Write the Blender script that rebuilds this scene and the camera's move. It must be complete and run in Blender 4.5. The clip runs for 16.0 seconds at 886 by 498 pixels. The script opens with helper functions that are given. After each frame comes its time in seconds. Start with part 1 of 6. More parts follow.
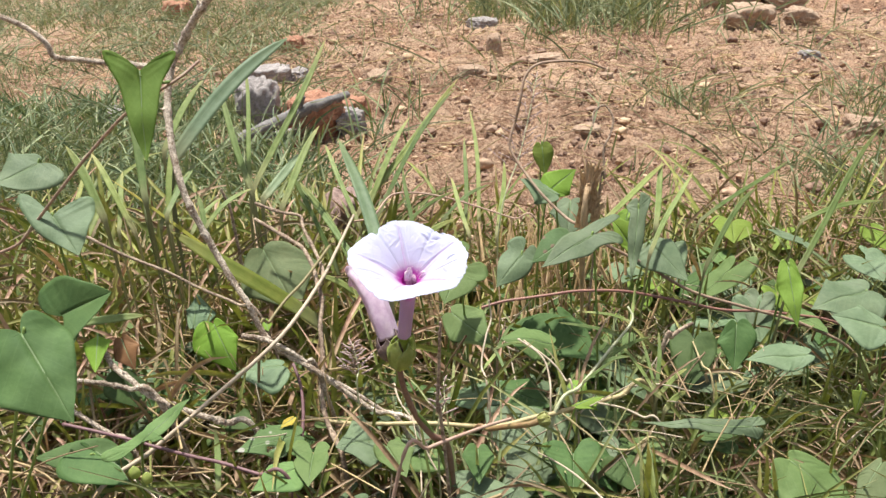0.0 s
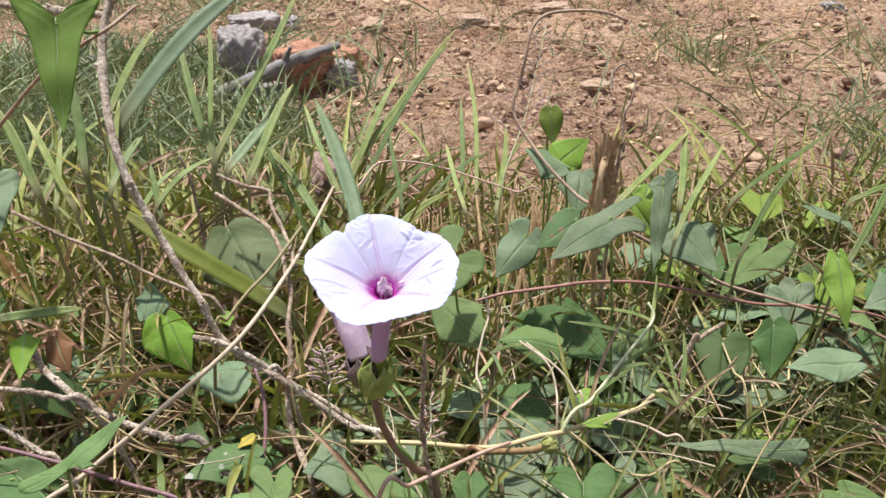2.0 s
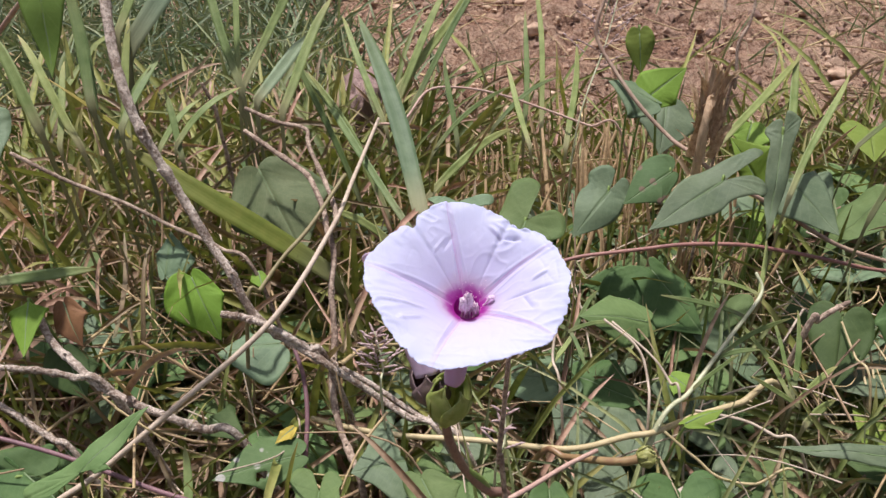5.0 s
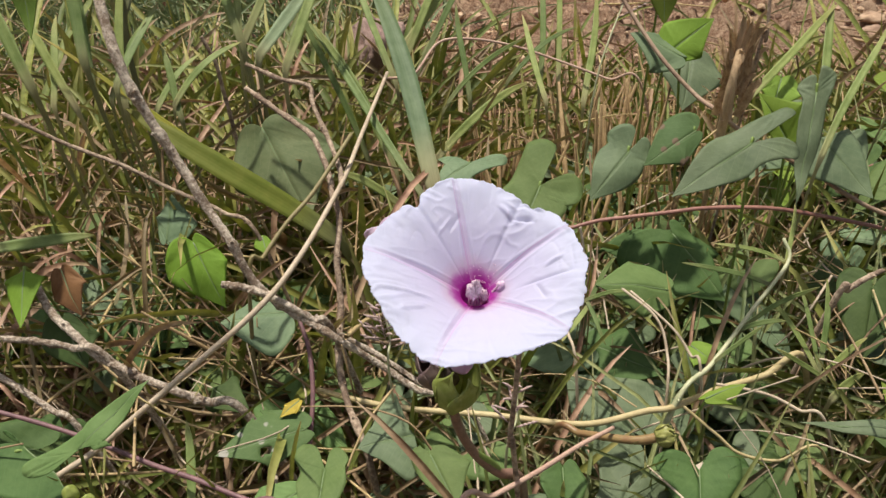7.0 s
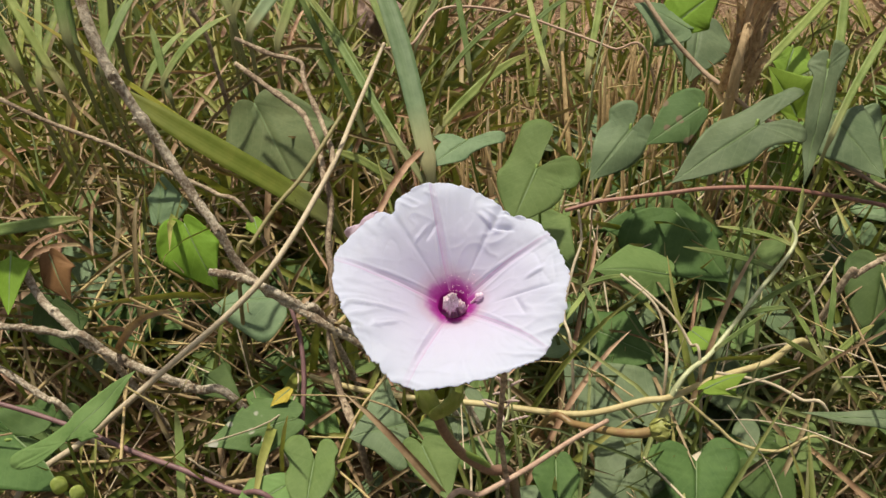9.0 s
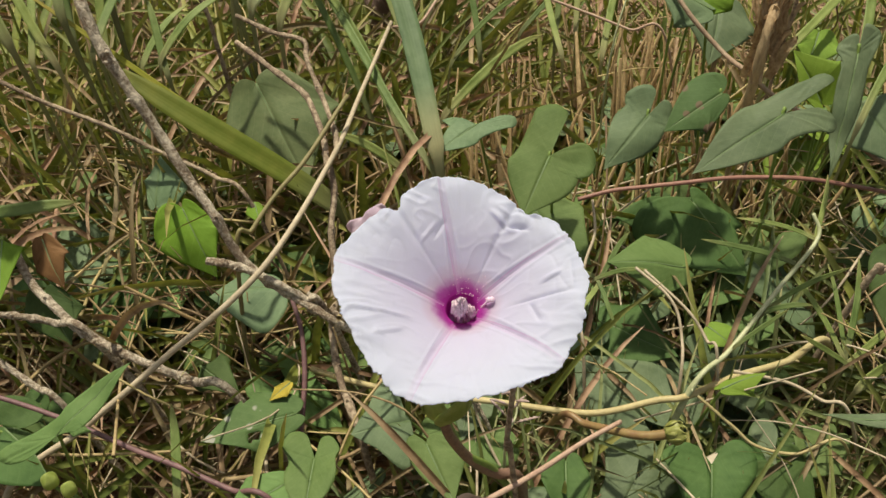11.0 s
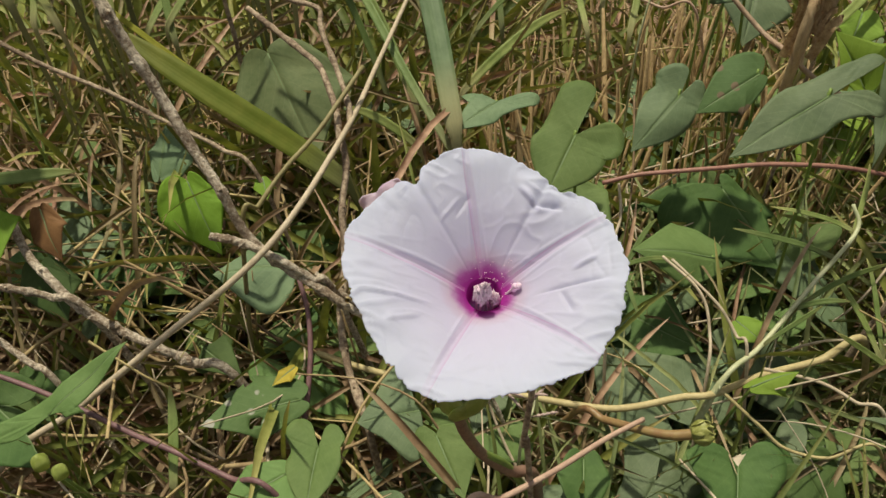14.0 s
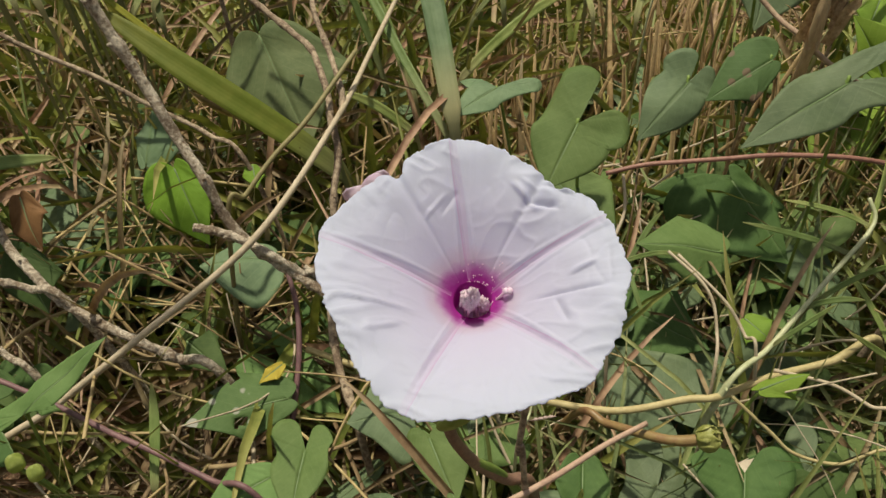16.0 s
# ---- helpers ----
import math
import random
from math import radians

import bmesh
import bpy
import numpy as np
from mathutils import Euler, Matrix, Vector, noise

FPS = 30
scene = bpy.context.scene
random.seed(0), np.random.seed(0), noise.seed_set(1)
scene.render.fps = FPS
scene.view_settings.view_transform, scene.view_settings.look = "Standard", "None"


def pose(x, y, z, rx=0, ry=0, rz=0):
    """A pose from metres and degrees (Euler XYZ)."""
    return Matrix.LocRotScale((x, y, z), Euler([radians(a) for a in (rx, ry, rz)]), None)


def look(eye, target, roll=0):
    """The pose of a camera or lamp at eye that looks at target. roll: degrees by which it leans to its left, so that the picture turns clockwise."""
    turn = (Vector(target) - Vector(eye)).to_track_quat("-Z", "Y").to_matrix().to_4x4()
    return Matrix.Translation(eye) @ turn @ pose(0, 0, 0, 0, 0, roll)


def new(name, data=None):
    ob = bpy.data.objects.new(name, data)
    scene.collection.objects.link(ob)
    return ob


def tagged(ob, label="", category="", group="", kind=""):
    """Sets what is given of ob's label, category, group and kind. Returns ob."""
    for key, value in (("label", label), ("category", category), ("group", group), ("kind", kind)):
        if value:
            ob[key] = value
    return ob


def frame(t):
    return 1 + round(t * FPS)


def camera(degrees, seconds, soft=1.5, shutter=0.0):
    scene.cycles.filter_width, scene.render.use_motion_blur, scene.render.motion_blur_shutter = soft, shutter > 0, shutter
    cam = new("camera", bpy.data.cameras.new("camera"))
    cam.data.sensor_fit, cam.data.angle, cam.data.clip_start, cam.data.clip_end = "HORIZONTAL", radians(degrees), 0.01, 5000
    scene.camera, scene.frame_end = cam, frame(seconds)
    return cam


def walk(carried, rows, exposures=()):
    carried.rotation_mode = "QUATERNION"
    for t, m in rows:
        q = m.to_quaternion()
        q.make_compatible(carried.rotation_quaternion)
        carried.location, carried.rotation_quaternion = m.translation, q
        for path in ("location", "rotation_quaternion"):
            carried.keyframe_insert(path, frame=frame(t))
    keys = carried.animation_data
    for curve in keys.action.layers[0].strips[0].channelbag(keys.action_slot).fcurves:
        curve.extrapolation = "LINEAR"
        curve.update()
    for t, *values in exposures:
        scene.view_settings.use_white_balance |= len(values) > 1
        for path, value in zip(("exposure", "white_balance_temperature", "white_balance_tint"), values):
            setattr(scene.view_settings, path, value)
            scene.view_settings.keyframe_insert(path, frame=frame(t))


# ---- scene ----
cam = camera(57.80, 16.0)
PATH = [
    (0, (0.08952, 0.05811, 0.38629), (0.06428, 0.51231, 0.17876), -2.122),
    (0.5, (0.08751, 0.08396, 0.37913), (0.06148, 0.53508, 0.16509), -1.051),
    (1, (0.09828, 0.10649, 0.37249), (0.07306, 0.55485, 0.15263), -1.078),
    (1.5, (0.09722, 0.12468, 0.37353), (0.07346, 0.56977, 0.14697), -1.223),
    (2, (0.09119, 0.14013, 0.36938), (0.06595, 0.58116, 0.13516), -1.627),
    (2.5, (0.07617, 0.15589, 0.36494), (0.04628, 0.59368, 0.12527), -2.069),
    (3, (0.06995, 0.17173, 0.36174), (0.04055, 0.60499, 0.11391), -2.064),
    (3.5, (0.07284, 0.18972, 0.37024), (0.04380, 0.61343, 0.10638), -1.383),
    (4, (0.07412, 0.19775, 0.36767), (0.03978, 0.61507, 0.09441), -2.137),
    (4.5, (0.06979, 0.21054, 0.36443), (0.02770, 0.62212, 0.08366), -2.091),
    (4.7, (0.06781, 0.21375, 0.36165), (0.02596, 0.62351, 0.07820), -2.110),
    (6.8, (0.06437, 0.23812, 0.35911), (0.01523, 0.62362, 0.04450), -2.951),
    (7, (0.06738, 0.23828, 0.35794), (0.01644, 0.62331, 0.04305), -3.193),
    (7.5, (0.06857, 0.24471, 0.36135), (0.01604, 0.62369, 0.03946), -3.192),
    (8, (0.06998, 0.24663, 0.36228), (0.01356, 0.62177, 0.03658), -3.835),
    (8.5, (0.07021, 0.25134, 0.35898), (0.01069, 0.62148, 0.02814), -4.219),
    (9, (0.07530, 0.25556, 0.36161), (0.01616, 0.62090, 0.02540), -4.360),
    (11.5, (0.07038, 0.27350, 0.34956), (0.00581, 0.62666, 0.00155), -3.906),
    (12, (0.06572, 0.27669, 0.34371), (-0.00076, 0.62741, -0.00640), -3.627),
    (12.5, (0.06795, 0.27669, 0.34831), (0.00355, 0.62903, -0.00056), -3.379),
    (13, (0.06610, 0.27613, 0.34570), (-0.00106, 0.62675, -0.00437), -3.617),
    (13.5, (0.06091, 0.27866, 0.34408), (-0.00713, 0.62718, -0.00791), -3.401),
    (14, (0.06805, 0.28072, 0.34246), (0.00052, 0.62912, -0.00976), -3.338),
    (14.5, (0.06940, 0.28908, 0.34078), (-0.00016, 0.63669, -0.01183), -3.586),
    (15, (0.06830, 0.28993, 0.33484), (-0.00209, 0.63590, -0.01921), -3.795),
    (15.5, (0.06809, 0.29361, 0.33799), (-0.00292, 0.63723, -0.01821), -3.492),
    (16, (0.06969, 0.29327, 0.33429), (-0.00032, 0.63474, -0.02418), -3.380),
]
walk(cam, [(t, look(eye, target, roll)) for t, eye, target, roll in PATH], [(0, 0.66, 6250, 6), (1.5, 0.56, 6150, 7), (3.0, 0.46, 5880, 16), (4.5, 0.23, 5900, 18), (8.5, 0.01, 7050, 1), (12.5, -0.22, 7280, -2), (16, -0.32, 7280, -2)])

# ---- light ----
world = bpy.data.worlds.new("sky")
scene.world = world
world.use_nodes = True
wn = world.node_tree.nodes
sky = wn.new("ShaderNodeTexSky")
sky.sky_type = "NISHITA"
sky.sun_disc = False
SUN_UP, SUN_ROUND = 75.0, 326.0
sky.sun_elevation, sky.sun_rotation = radians(SUN_UP), radians(SUN_ROUND)
sky.air_density, sky.dust_density = 1.0, 4.0
wn["Background"].inputs["Strength"].default_value = 0.094
haze = wn.new("ShaderNodeHueSaturation")
haze.inputs["Saturation"].default_value = 0.6
world.node_tree.links.new(sky.outputs[0], haze.inputs["Color"])
world.node_tree.links.new(haze.outputs[0], wn["Background"].inputs[0])
sun = new("sun", bpy.data.lights.new("sun", "SUN"))
sun.data.energy, sun.data.angle, sun.data.color = 4.5, radians(2.5), (1.0, 0.955, 0.875)
az, el = radians(SUN_ROUND), radians(SUN_UP)
sun.matrix_world = look((math.sin(az) * math.cos(el) * 5, math.cos(az) * math.cos(el) * 5, math.sin(el) * 5), (0, 0, 0))


# ---- materials ----
def mat_new(name):
    m = bpy.data.materials.new(name)
    m.use_nodes = True
    return m, m.node_tree.nodes, m.node_tree.links


def ramp(nodes, stops):
    r = nodes.new("ShaderNodeValToRGB")
    r.color_ramp.elements[0].position, r.color_ramp.elements[0].color = stops[0][0], (*stops[0][1], 1)
    r.color_ramp.elements[1].position, r.color_ramp.elements[1].color = stops[-1][0], (*stops[-1][1], 1)
    for p, c in stops[1:-1]:
        e = r.color_ramp.elements.new(p)
        e.color = (*c, 1)
    return r


def noise_tex(nodes, links, scale, detail=4.0, coord=None, rough=0.6):
    n = nodes.new("ShaderNodeTexNoise")
    n.inputs["Scale"].default_value, n.inputs["Detail"].default_value, n.inputs["Roughness"].default_value = scale, detail, rough
    if coord:
        links.new(coord, n.inputs["Vector"])
    return n


def math_node(nodes, links, op, a, b=None, c=None):
    n = nodes.new("ShaderNodeMath")
    n.operation = op
    for i, v in enumerate((a, b, c)):
        if v is None:
            continue
        if isinstance(v, (int, float)):
            n.inputs[i].default_value = v
        else:
            links.new(v, n.inputs[i])
    return n.outputs[0]


def mix_col(nodes, links, fac, a, b, blend="MIX"):
    n = nodes.new("ShaderNodeMix")
    n.data_type, n.blend_type = "RGBA", blend
    for sock, v in ((n.inputs["Factor"], fac), (n.inputs["A"], a), (n.inputs["B"], b)):
        if isinstance(v, (int, float)):
            sock.default_value = v
        elif isinstance(v, tuple):
            sock.default_value = (*v, 1)
        else:
            links.new(v, sock)
    return n.outputs["Result"]


def bump(nodes, links, height, strength, dist, shader):
    b = nodes.new("ShaderNodeBump")
    b.inputs["Strength"].default_value, b.inputs["Distance"].default_value = strength, dist
    links.new(height, b.inputs["Height"])
    links.new(b.outputs[0], shader.inputs["Normal"])
    return b


def thin_sheet(nodes, links, shader, colour, amount, tint):
    """Lets light through a thin leaf or petal."""
    tr = nodes.new("ShaderNodeBsdfTranslucent")
    links.new(mix_col(nodes, links, 1.0, colour, tint, "MULTIPLY"), tr.inputs["Color"])
    mx = nodes.new("ShaderNodeMixShader")
    mx.inputs[0].default_value = amount
    links.new(shader.outputs[0], mx.inputs[1])
    links.new(tr.outputs[0], mx.inputs[2])
    links.new(mx.outputs[0], nodes["Material Output"].inputs["Surface"])


def leaf_material(name, low, high, vein, rough=0.72, spots=None, through_light=0.2):
    m, n, l = mat_new(name)
    p = n["Principled BSDF"]
    co = n.new("ShaderNodeTexCoord")
    uv = n.new("ShaderNodeSeparateXYZ")
    l.new(co.outputs["UV"], uv.inputs[0])
    info = n.new("ShaderNodeObjectInfo")
    big = noise_tex(n, l, 55, 4, co.outputs["Object"])
    fine = noise_tex(n, l, 420, 5, co.outputs["Object"])
    mixf = math_node(n, l, "ADD", math_node(n, l, "MULTIPLY", big.outputs[0], 0.75), math_node(n, l, "MULTIPLY", fine.outputs[0], 0.35))
    r = ramp(n, [(0.32, low), (0.75, high)])
    l.new(mixf, r.inputs[0])
    col = r.outputs[0]
    # midrib and side veins follow the blade
    av = math_node(n, l, "ABSOLUTE", math_node(n, l, "SUBTRACT", uv.outputs[1], 0.5))
    mid = math_node(n, l, "LESS_THAN", av, 0.012)
    sv = math_node(n, l, "SUBTRACT", math_node(n, l, "MULTIPLY", uv.outputs[0], 7.0), math_node(n, l, "MULTIPLY", av, 7.0))
    fr = math_node(n, l, "ABSOLUTE", math_node(n, l, "SUBTRACT", math_node(n, l, "FRACT", sv), 0.5))
    side = math_node(n, l, "MULTIPLY", math_node(n, l, "LESS_THAN", fr, 0.045), 0.16)
    veins = math_node(n, l, "MAXIMUM", math_node(n, l, "MULTIPLY", mid, 0.4), side)
    col = mix_col(n, l, veins, col, vein)
    if spots:
        vo = n.new("ShaderNodeTexVoronoi")
        vo.inputs["Scale"].default_value = 130
        l.new(co.outputs["Object"], vo.inputs["Vector"])
        sp = ramp(n, [(0.0, (1, 1, 1)), (0.24, (1, 1, 1)), (0.30, (0, 0, 0))])
        l.new(vo.outputs["Distance"], sp.inputs[0])
        gate = noise_tex(n, l, 40, 1, co.outputs["Object"])
        g = math_node(n, l, "GREATER_THAN", gate.outputs[0], 0.46)
        col = mix_col(n, l, math_node(n, l, "MULTIPLY", sp.outputs[0], g), col, spots)
    tone = n.new("ShaderNodeHueSaturation")
    l.new(math_node(n, l, "ADD", math_node(n, l, "MULTIPLY", info.outputs["Random"], 0.4), 0.8), tone.inputs["Value"])
    l.new(math_node(n, l, "ADD", math_node(n, l, "MULTIPLY", info.outputs["Random"], 0.03), 0.485), tone.inputs["Hue"])
    l.new(col, tone.inputs["Color"])
    l.new(tone.outputs[0], p.inputs["Base Color"])
    p.inputs["Roughness"].default_value = rough
    p.inputs["Specular IOR Level"].default_value = 0.32
    h = math_node(n, l, "SUBTRACT", fine.outputs[0], math_node(n, l, "MULTIPLY", veins, 0.9))
    bump(n, l, h, 0.35, 0.0006, p)
    thin_sheet(n, l, p, tone.outputs[0], through_light, (1.0, 1.0, 0.45))
    return m


def stem_material(name, low, high, scale=260, rough=0.75, stretch=(1, 1, 1), relief=0.6, island=False):
    m, n, l = mat_new(name)
    p = n["Principled BSDF"]
    co = n.new("ShaderNodeTexCoord")
    mp = n.new("ShaderNodeMapping")
    mp.inputs["Scale"].default_value = stretch
    l.new(co.outputs["Object"], mp.inputs[0])
    a = noise_tex(n, l, scale, 6, mp.outputs[0], 0.7)
    b = noise_tex(n, l, scale * 0.16, 3, co.outputs["Object"])
    f = math_node(n, l, "ADD", math_node(n, l, "MULTIPLY", a.outputs[0], 0.65), math_node(n, l, "MULTIPLY", b.outputs[0], 0.4))
    r = ramp(n, [(0.45, low), (0.62, high)] if name in ("bark", "twig") else [(0.34, low), (0.68, high)])
    l.new(f, r.inputs[0])
    col = r.outputs[0]
    if island:
        g = n.new("ShaderNodeNewGeometry")
        t = n.new("ShaderNodeHueSaturation")
        l.new(math_node(n, l, "ADD", math_node(n, l, "MULTIPLY", g.outputs["Random Per Island"], 0.9), 0.5), t.inputs["Value"])
        l.new(math_node(n, l, "ADD", math_node(n, l, "MULTIPLY", g.outputs["Random Per Island"], 0.03), 0.485), t.inputs["Hue"])
        l.new(col, t.inputs["Color"])
        col = t.outputs[0]
    l.new(col, p.inputs["Base Color"])
    p.inputs["Roughness"].default_value = rough
    bump(n, l, a.outputs[0], relief, 0.004 if name.startswith("stone") else 0.0018 if name == "bark" else 0.0008, p)
    return m


def grass_material(name, low, high, tipc, island=False, through_light=0.22):
    m, n, l = mat_new(name)
    p = n["Principled BSDF"]
    co = n.new("ShaderNodeTexCoord")
    uv = n.new("ShaderNodeSeparateXYZ")
    l.new(co.outputs["UV"], uv.inputs[0])
    a = noise_tex(n, l, 120, 4, co.outputs["Object"])
    r = ramp(n, [(0.3, low), (0.7, high)])
    l.new(a.outputs[0], r.inputs[0])
    tip = math_node(n, l, "POWER", uv.outputs[1], 6.0)
    col = mix_col(n, l, math_node(n, l, "MULTIPLY", tip, 0.7), r.outputs[0], tipc)
    rib = math_node(n, l, "ABSOLUTE", math_node(n, l, "SUBTRACT", math_node(n, l, "FRACT", math_node(n, l, "MULTIPLY", uv.outputs[0], 7.0)), 0.5))
    col = mix_col(n, l, math_node(n, l, "MULTIPLY", math_node(n, l, "LESS_THAN", math_node(n, l, "ABSOLUTE", math_node(n, l, "SUBTRACT", uv.outputs[0], 0.5)), 0.05), 0.12), col, high)
    sheath = ramp(n, [(0.0, (0.75, 0.75, 0.75)), (0.22, (0, 0, 0))])
    l.new(uv.outputs[1], sheath.inputs[0])
    col = mix_col(n, l, sheath.outputs[0], col, (0.36, 0.33, 0.17))
    g = n.new("ShaderNodeNewGeometry") if island else n.new("ShaderNodeObjectInfo")
    rnd = g.outputs["Random Per Island"] if island else g.outputs["Random"]
    t = n.new("ShaderNodeHueSaturation")
    l.new(math_node(n, l, "ADD", math_node(n, l, "MULTIPLY", rnd, 0.8), 0.6), t.inputs["Value"])
    l.new(math_node(n, l, "ADD", math_node(n, l, "MULTIPLY", rnd, -0.05), 0.52), t.inputs["Hue"])
    l.new(col, t.inputs["Color"])
    l.new(t.outputs[0], p.inputs["Base Color"])
    p.inputs["Roughness"].default_value = 0.55
    p.inputs["Specular IOR Level"].default_value = 0.3
    bump(n, l, rib, 0.3, 0.0003, p)
    thin_sheet(n, l, p, t.outputs[0], through_light, (1.0, 1.0, 0.5))
    return m


LEAF_BRIGHT = leaf_material("leaf_bright", (0.135, 0.240, 0.018), (0.205, 0.345, 0.04), (0.29, 0.42, 0.10))
LEAF_MID = leaf_material("leaf_mid", (0.100, 0.165, 0.045), (0.172, 0.246, 0.082), (0.21, 0.28, 0.12))
LEAF_BLUE = leaf_material("leaf_blue", (0.102, 0.150, 0.076), (0.195, 0.250, 0.134), (0.25, 0.305, 0.18), 0.62)
# for dark leaves, and for low covered ones whose shade is put into the colour
LEAF_DARK_SHADED = leaf_material("leaf_dark_shaded", (0.048, 0.092, 0.022), (0.098, 0.155, 0.046), (0.13, 0.19, 0.07))
LEAF_YELLOW = leaf_material("leaf_yellow", (0.145, 0.225, 0.022), (0.22, 0.30, 0.05), (0.28, 0.36, 0.10))
LEAF_OLIVE = leaf_material("leaf_olive", (0.085, 0.115, 0.045), (0.17, 0.19, 0.085), (0.22, 0.23, 0.12))
LEAF_SPOT = leaf_material("leaf_spot", (0.075, 0.135, 0.040), (0.13, 0.20, 0.07), (0.18, 0.25, 0.11), spots=(0.42, 0.40, 0.34))
LEAF_WORN = leaf_material("leaf_worn", (0.065, 0.12, 0.036), (0.11, 0.18, 0.065), (0.16, 0.23, 0.10), spots=(0.20, 0.14, 0.09))
LEAF_GOLD = leaf_material("leaf_gold", (0.36, 0.24, 0.03), (0.52, 0.38, 0.08), (0.5, 0.4, 0.15))
LEAF_BROWN = leaf_material("leaf_brown", (0.17, 0.085, 0.03), (0.32, 0.18, 0.07), (0.35, 0.22, 0.1))
GRASS = grass_material("grass", (0.145, 0.210, 0.055), (0.26, 0.33, 0.11), (0.40, 0.34, 0.13))
# lighter copy of the grass: sunlight on the broad blades painted into their colour
GRASS_SUNLIT = grass_material("grass_sunlit", (0.215, 0.290, 0.150), (0.31, 0.39, 0.225), (0.36, 0.42, 0.22))
GRASS_OLD = grass_material("grass_old", (0.30, 0.34, 0.045), (0.43, 0.43, 0.08), (0.42, 0.32, 0.12), False, 0.45)
GRASS_FILL = grass_material("grass_fill", (0.120, 0.160, 0.032), (0.28, 0.31, 0.08), (0.46, 0.36, 0.16), True)
GRASS_FINE = grass_material("grass_fine", (0.13, 0.17, 0.06), (0.30, 0.345, 0.145), (0.44, 0.38, 0.20), True)
GRASS_FAR = grass_material("grass_far", (0.11, 0.15, 0.06), (0.32, 0.35, 0.19), (0.48, 0.40, 0.24), True)
DRY_BLADE = grass_material("dry_blade", (0.17, 0.10, 0.052), (0.43, 0.305, 0.18), (0.55, 0.43, 0.28), True, 0.2)
BARK = stem_material("bark", (0.26, 0.18, 0.125), (0.80, 0.67, 0.54), 620, 0.88, (1, 1, 1), 1.0)
TWIG = stem_material("twig", (0.17, 0.11, 0.075), (0.50, 0.375, 0.27), 500, 0.85)
STRAW = stem_material("straw", (0.36, 0.27, 0.18), (0.62, 0.50, 0.37), 300, 0.6, (1, 1, 1), 0.3)
STRAWRED = stem_material("straw_red", (0.36, 0.20, 0.15), (0.58, 0.40, 0.30), 300, 0.6, (1, 1, 1), 0.3)
YELLOW = stem_material("straw_yellow", (0.36, 0.27, 0.12), (0.58, 0.47, 0.25), 300, 0.55, (1, 1, 1), 0.3)
STALK = stem_material("grass_stalk", (0.34, 0.36, 0.18), (0.58, 0.56, 0.36), 300, 0.5, (1, 1, 1), 0.2)
STEM_DRY = stem_material("dry_vine", (0.22, 0.115, 0.085), (0.46, 0.33, 0.22), 400, 0.6, (1, 1, 1), 0.3)
PURPLE = stem_material("purple_stem", (0.10, 0.045, 0.055), (0.25, 0.13, 0.13), 400, 0.55, (1, 1, 1), 0.3)
REDVINE = stem_material("red_vine", (0.19, 0.07, 0.06), (0.38, 0.19, 0.14), 400, 0.5, (1, 1, 1), 0.25)
OLIVE = stem_material("olive_stem", (0.16, 0.12, 0.05), (0.30, 0.25, 0.11), 400, 0.6, (1, 1, 1), 0.3)
PEG = stem_material("peg_skin", (0.21, 0.095, 0.05), (0.32, 0.235, 0.09), 200, 0.45, (1, 1, 1), 0.2)
LITTER = stem_material("litter", (0.115, 0.067, 0.035), (0.43, 0.305, 0.18), 200, 0.8, (1, 1, 1), 0.4, True)
STUBBLE = stem_material("stubble", (0.22, 0.135, 0.06), (0.52, 0.38, 0.20), 300, 0.75, (1, 1, 1), 0.4, True)
STUBBLE_ONE = stem_material("stubble_stem", (0.195, 0.118, 0.050), (0.45, 0.31, 0.155), 300, 0.75, (1, 1, 1), 0.4)
SEED = stem_material("seed_husk", (0.28, 0.165, 0.155), (0.58, 0.44, 0.40), 600, 0.7, (1, 1, 1), 0.3)
GREEN_STEM = stem_material("green_stem", (0.12, 0.20, 0.035), (0.23, 0.30, 0.07), 300, 0.5, (1, 1, 1), 0.2)
STUB = stem_material("dead_stub", (0.28, 0.17, 0.088), (0.62, 0.44, 0.26), 260, 0.8, (3, 3, 0.4), 0.3)
STONE_GREY = stem_material("stone_grey", (0.17, 0.145, 0.135), (0.46, 0.40, 0.375), 160, 0.9, (1, 1, 1), 1.0)
STONE_RED = stem_material("stone_red", (0.24, 0.095, 0.055), (0.52, 0.27, 0.165), 120, 0.9, (1, 1, 1), 1.0)
STONE_MAUVE = stem_material("stone_mauve", (0.20, 0.125, 0.105), (0.38, 0.26, 0.22), 120, 0.9, (1, 1, 1), 0.8)
STONE_TAN = stem_material("stone_tan", (0.26, 0.155, 0.10), (0.50, 0.36, 0.25), 120, 0.9, (1, 1, 1), 1.0)
GRAVEL = stem_material("gravel", (0.19, 0.100, 0.060), (0.56, 0.385, 0.265), 120, 0.95, (1, 1, 1), 0.8, True)


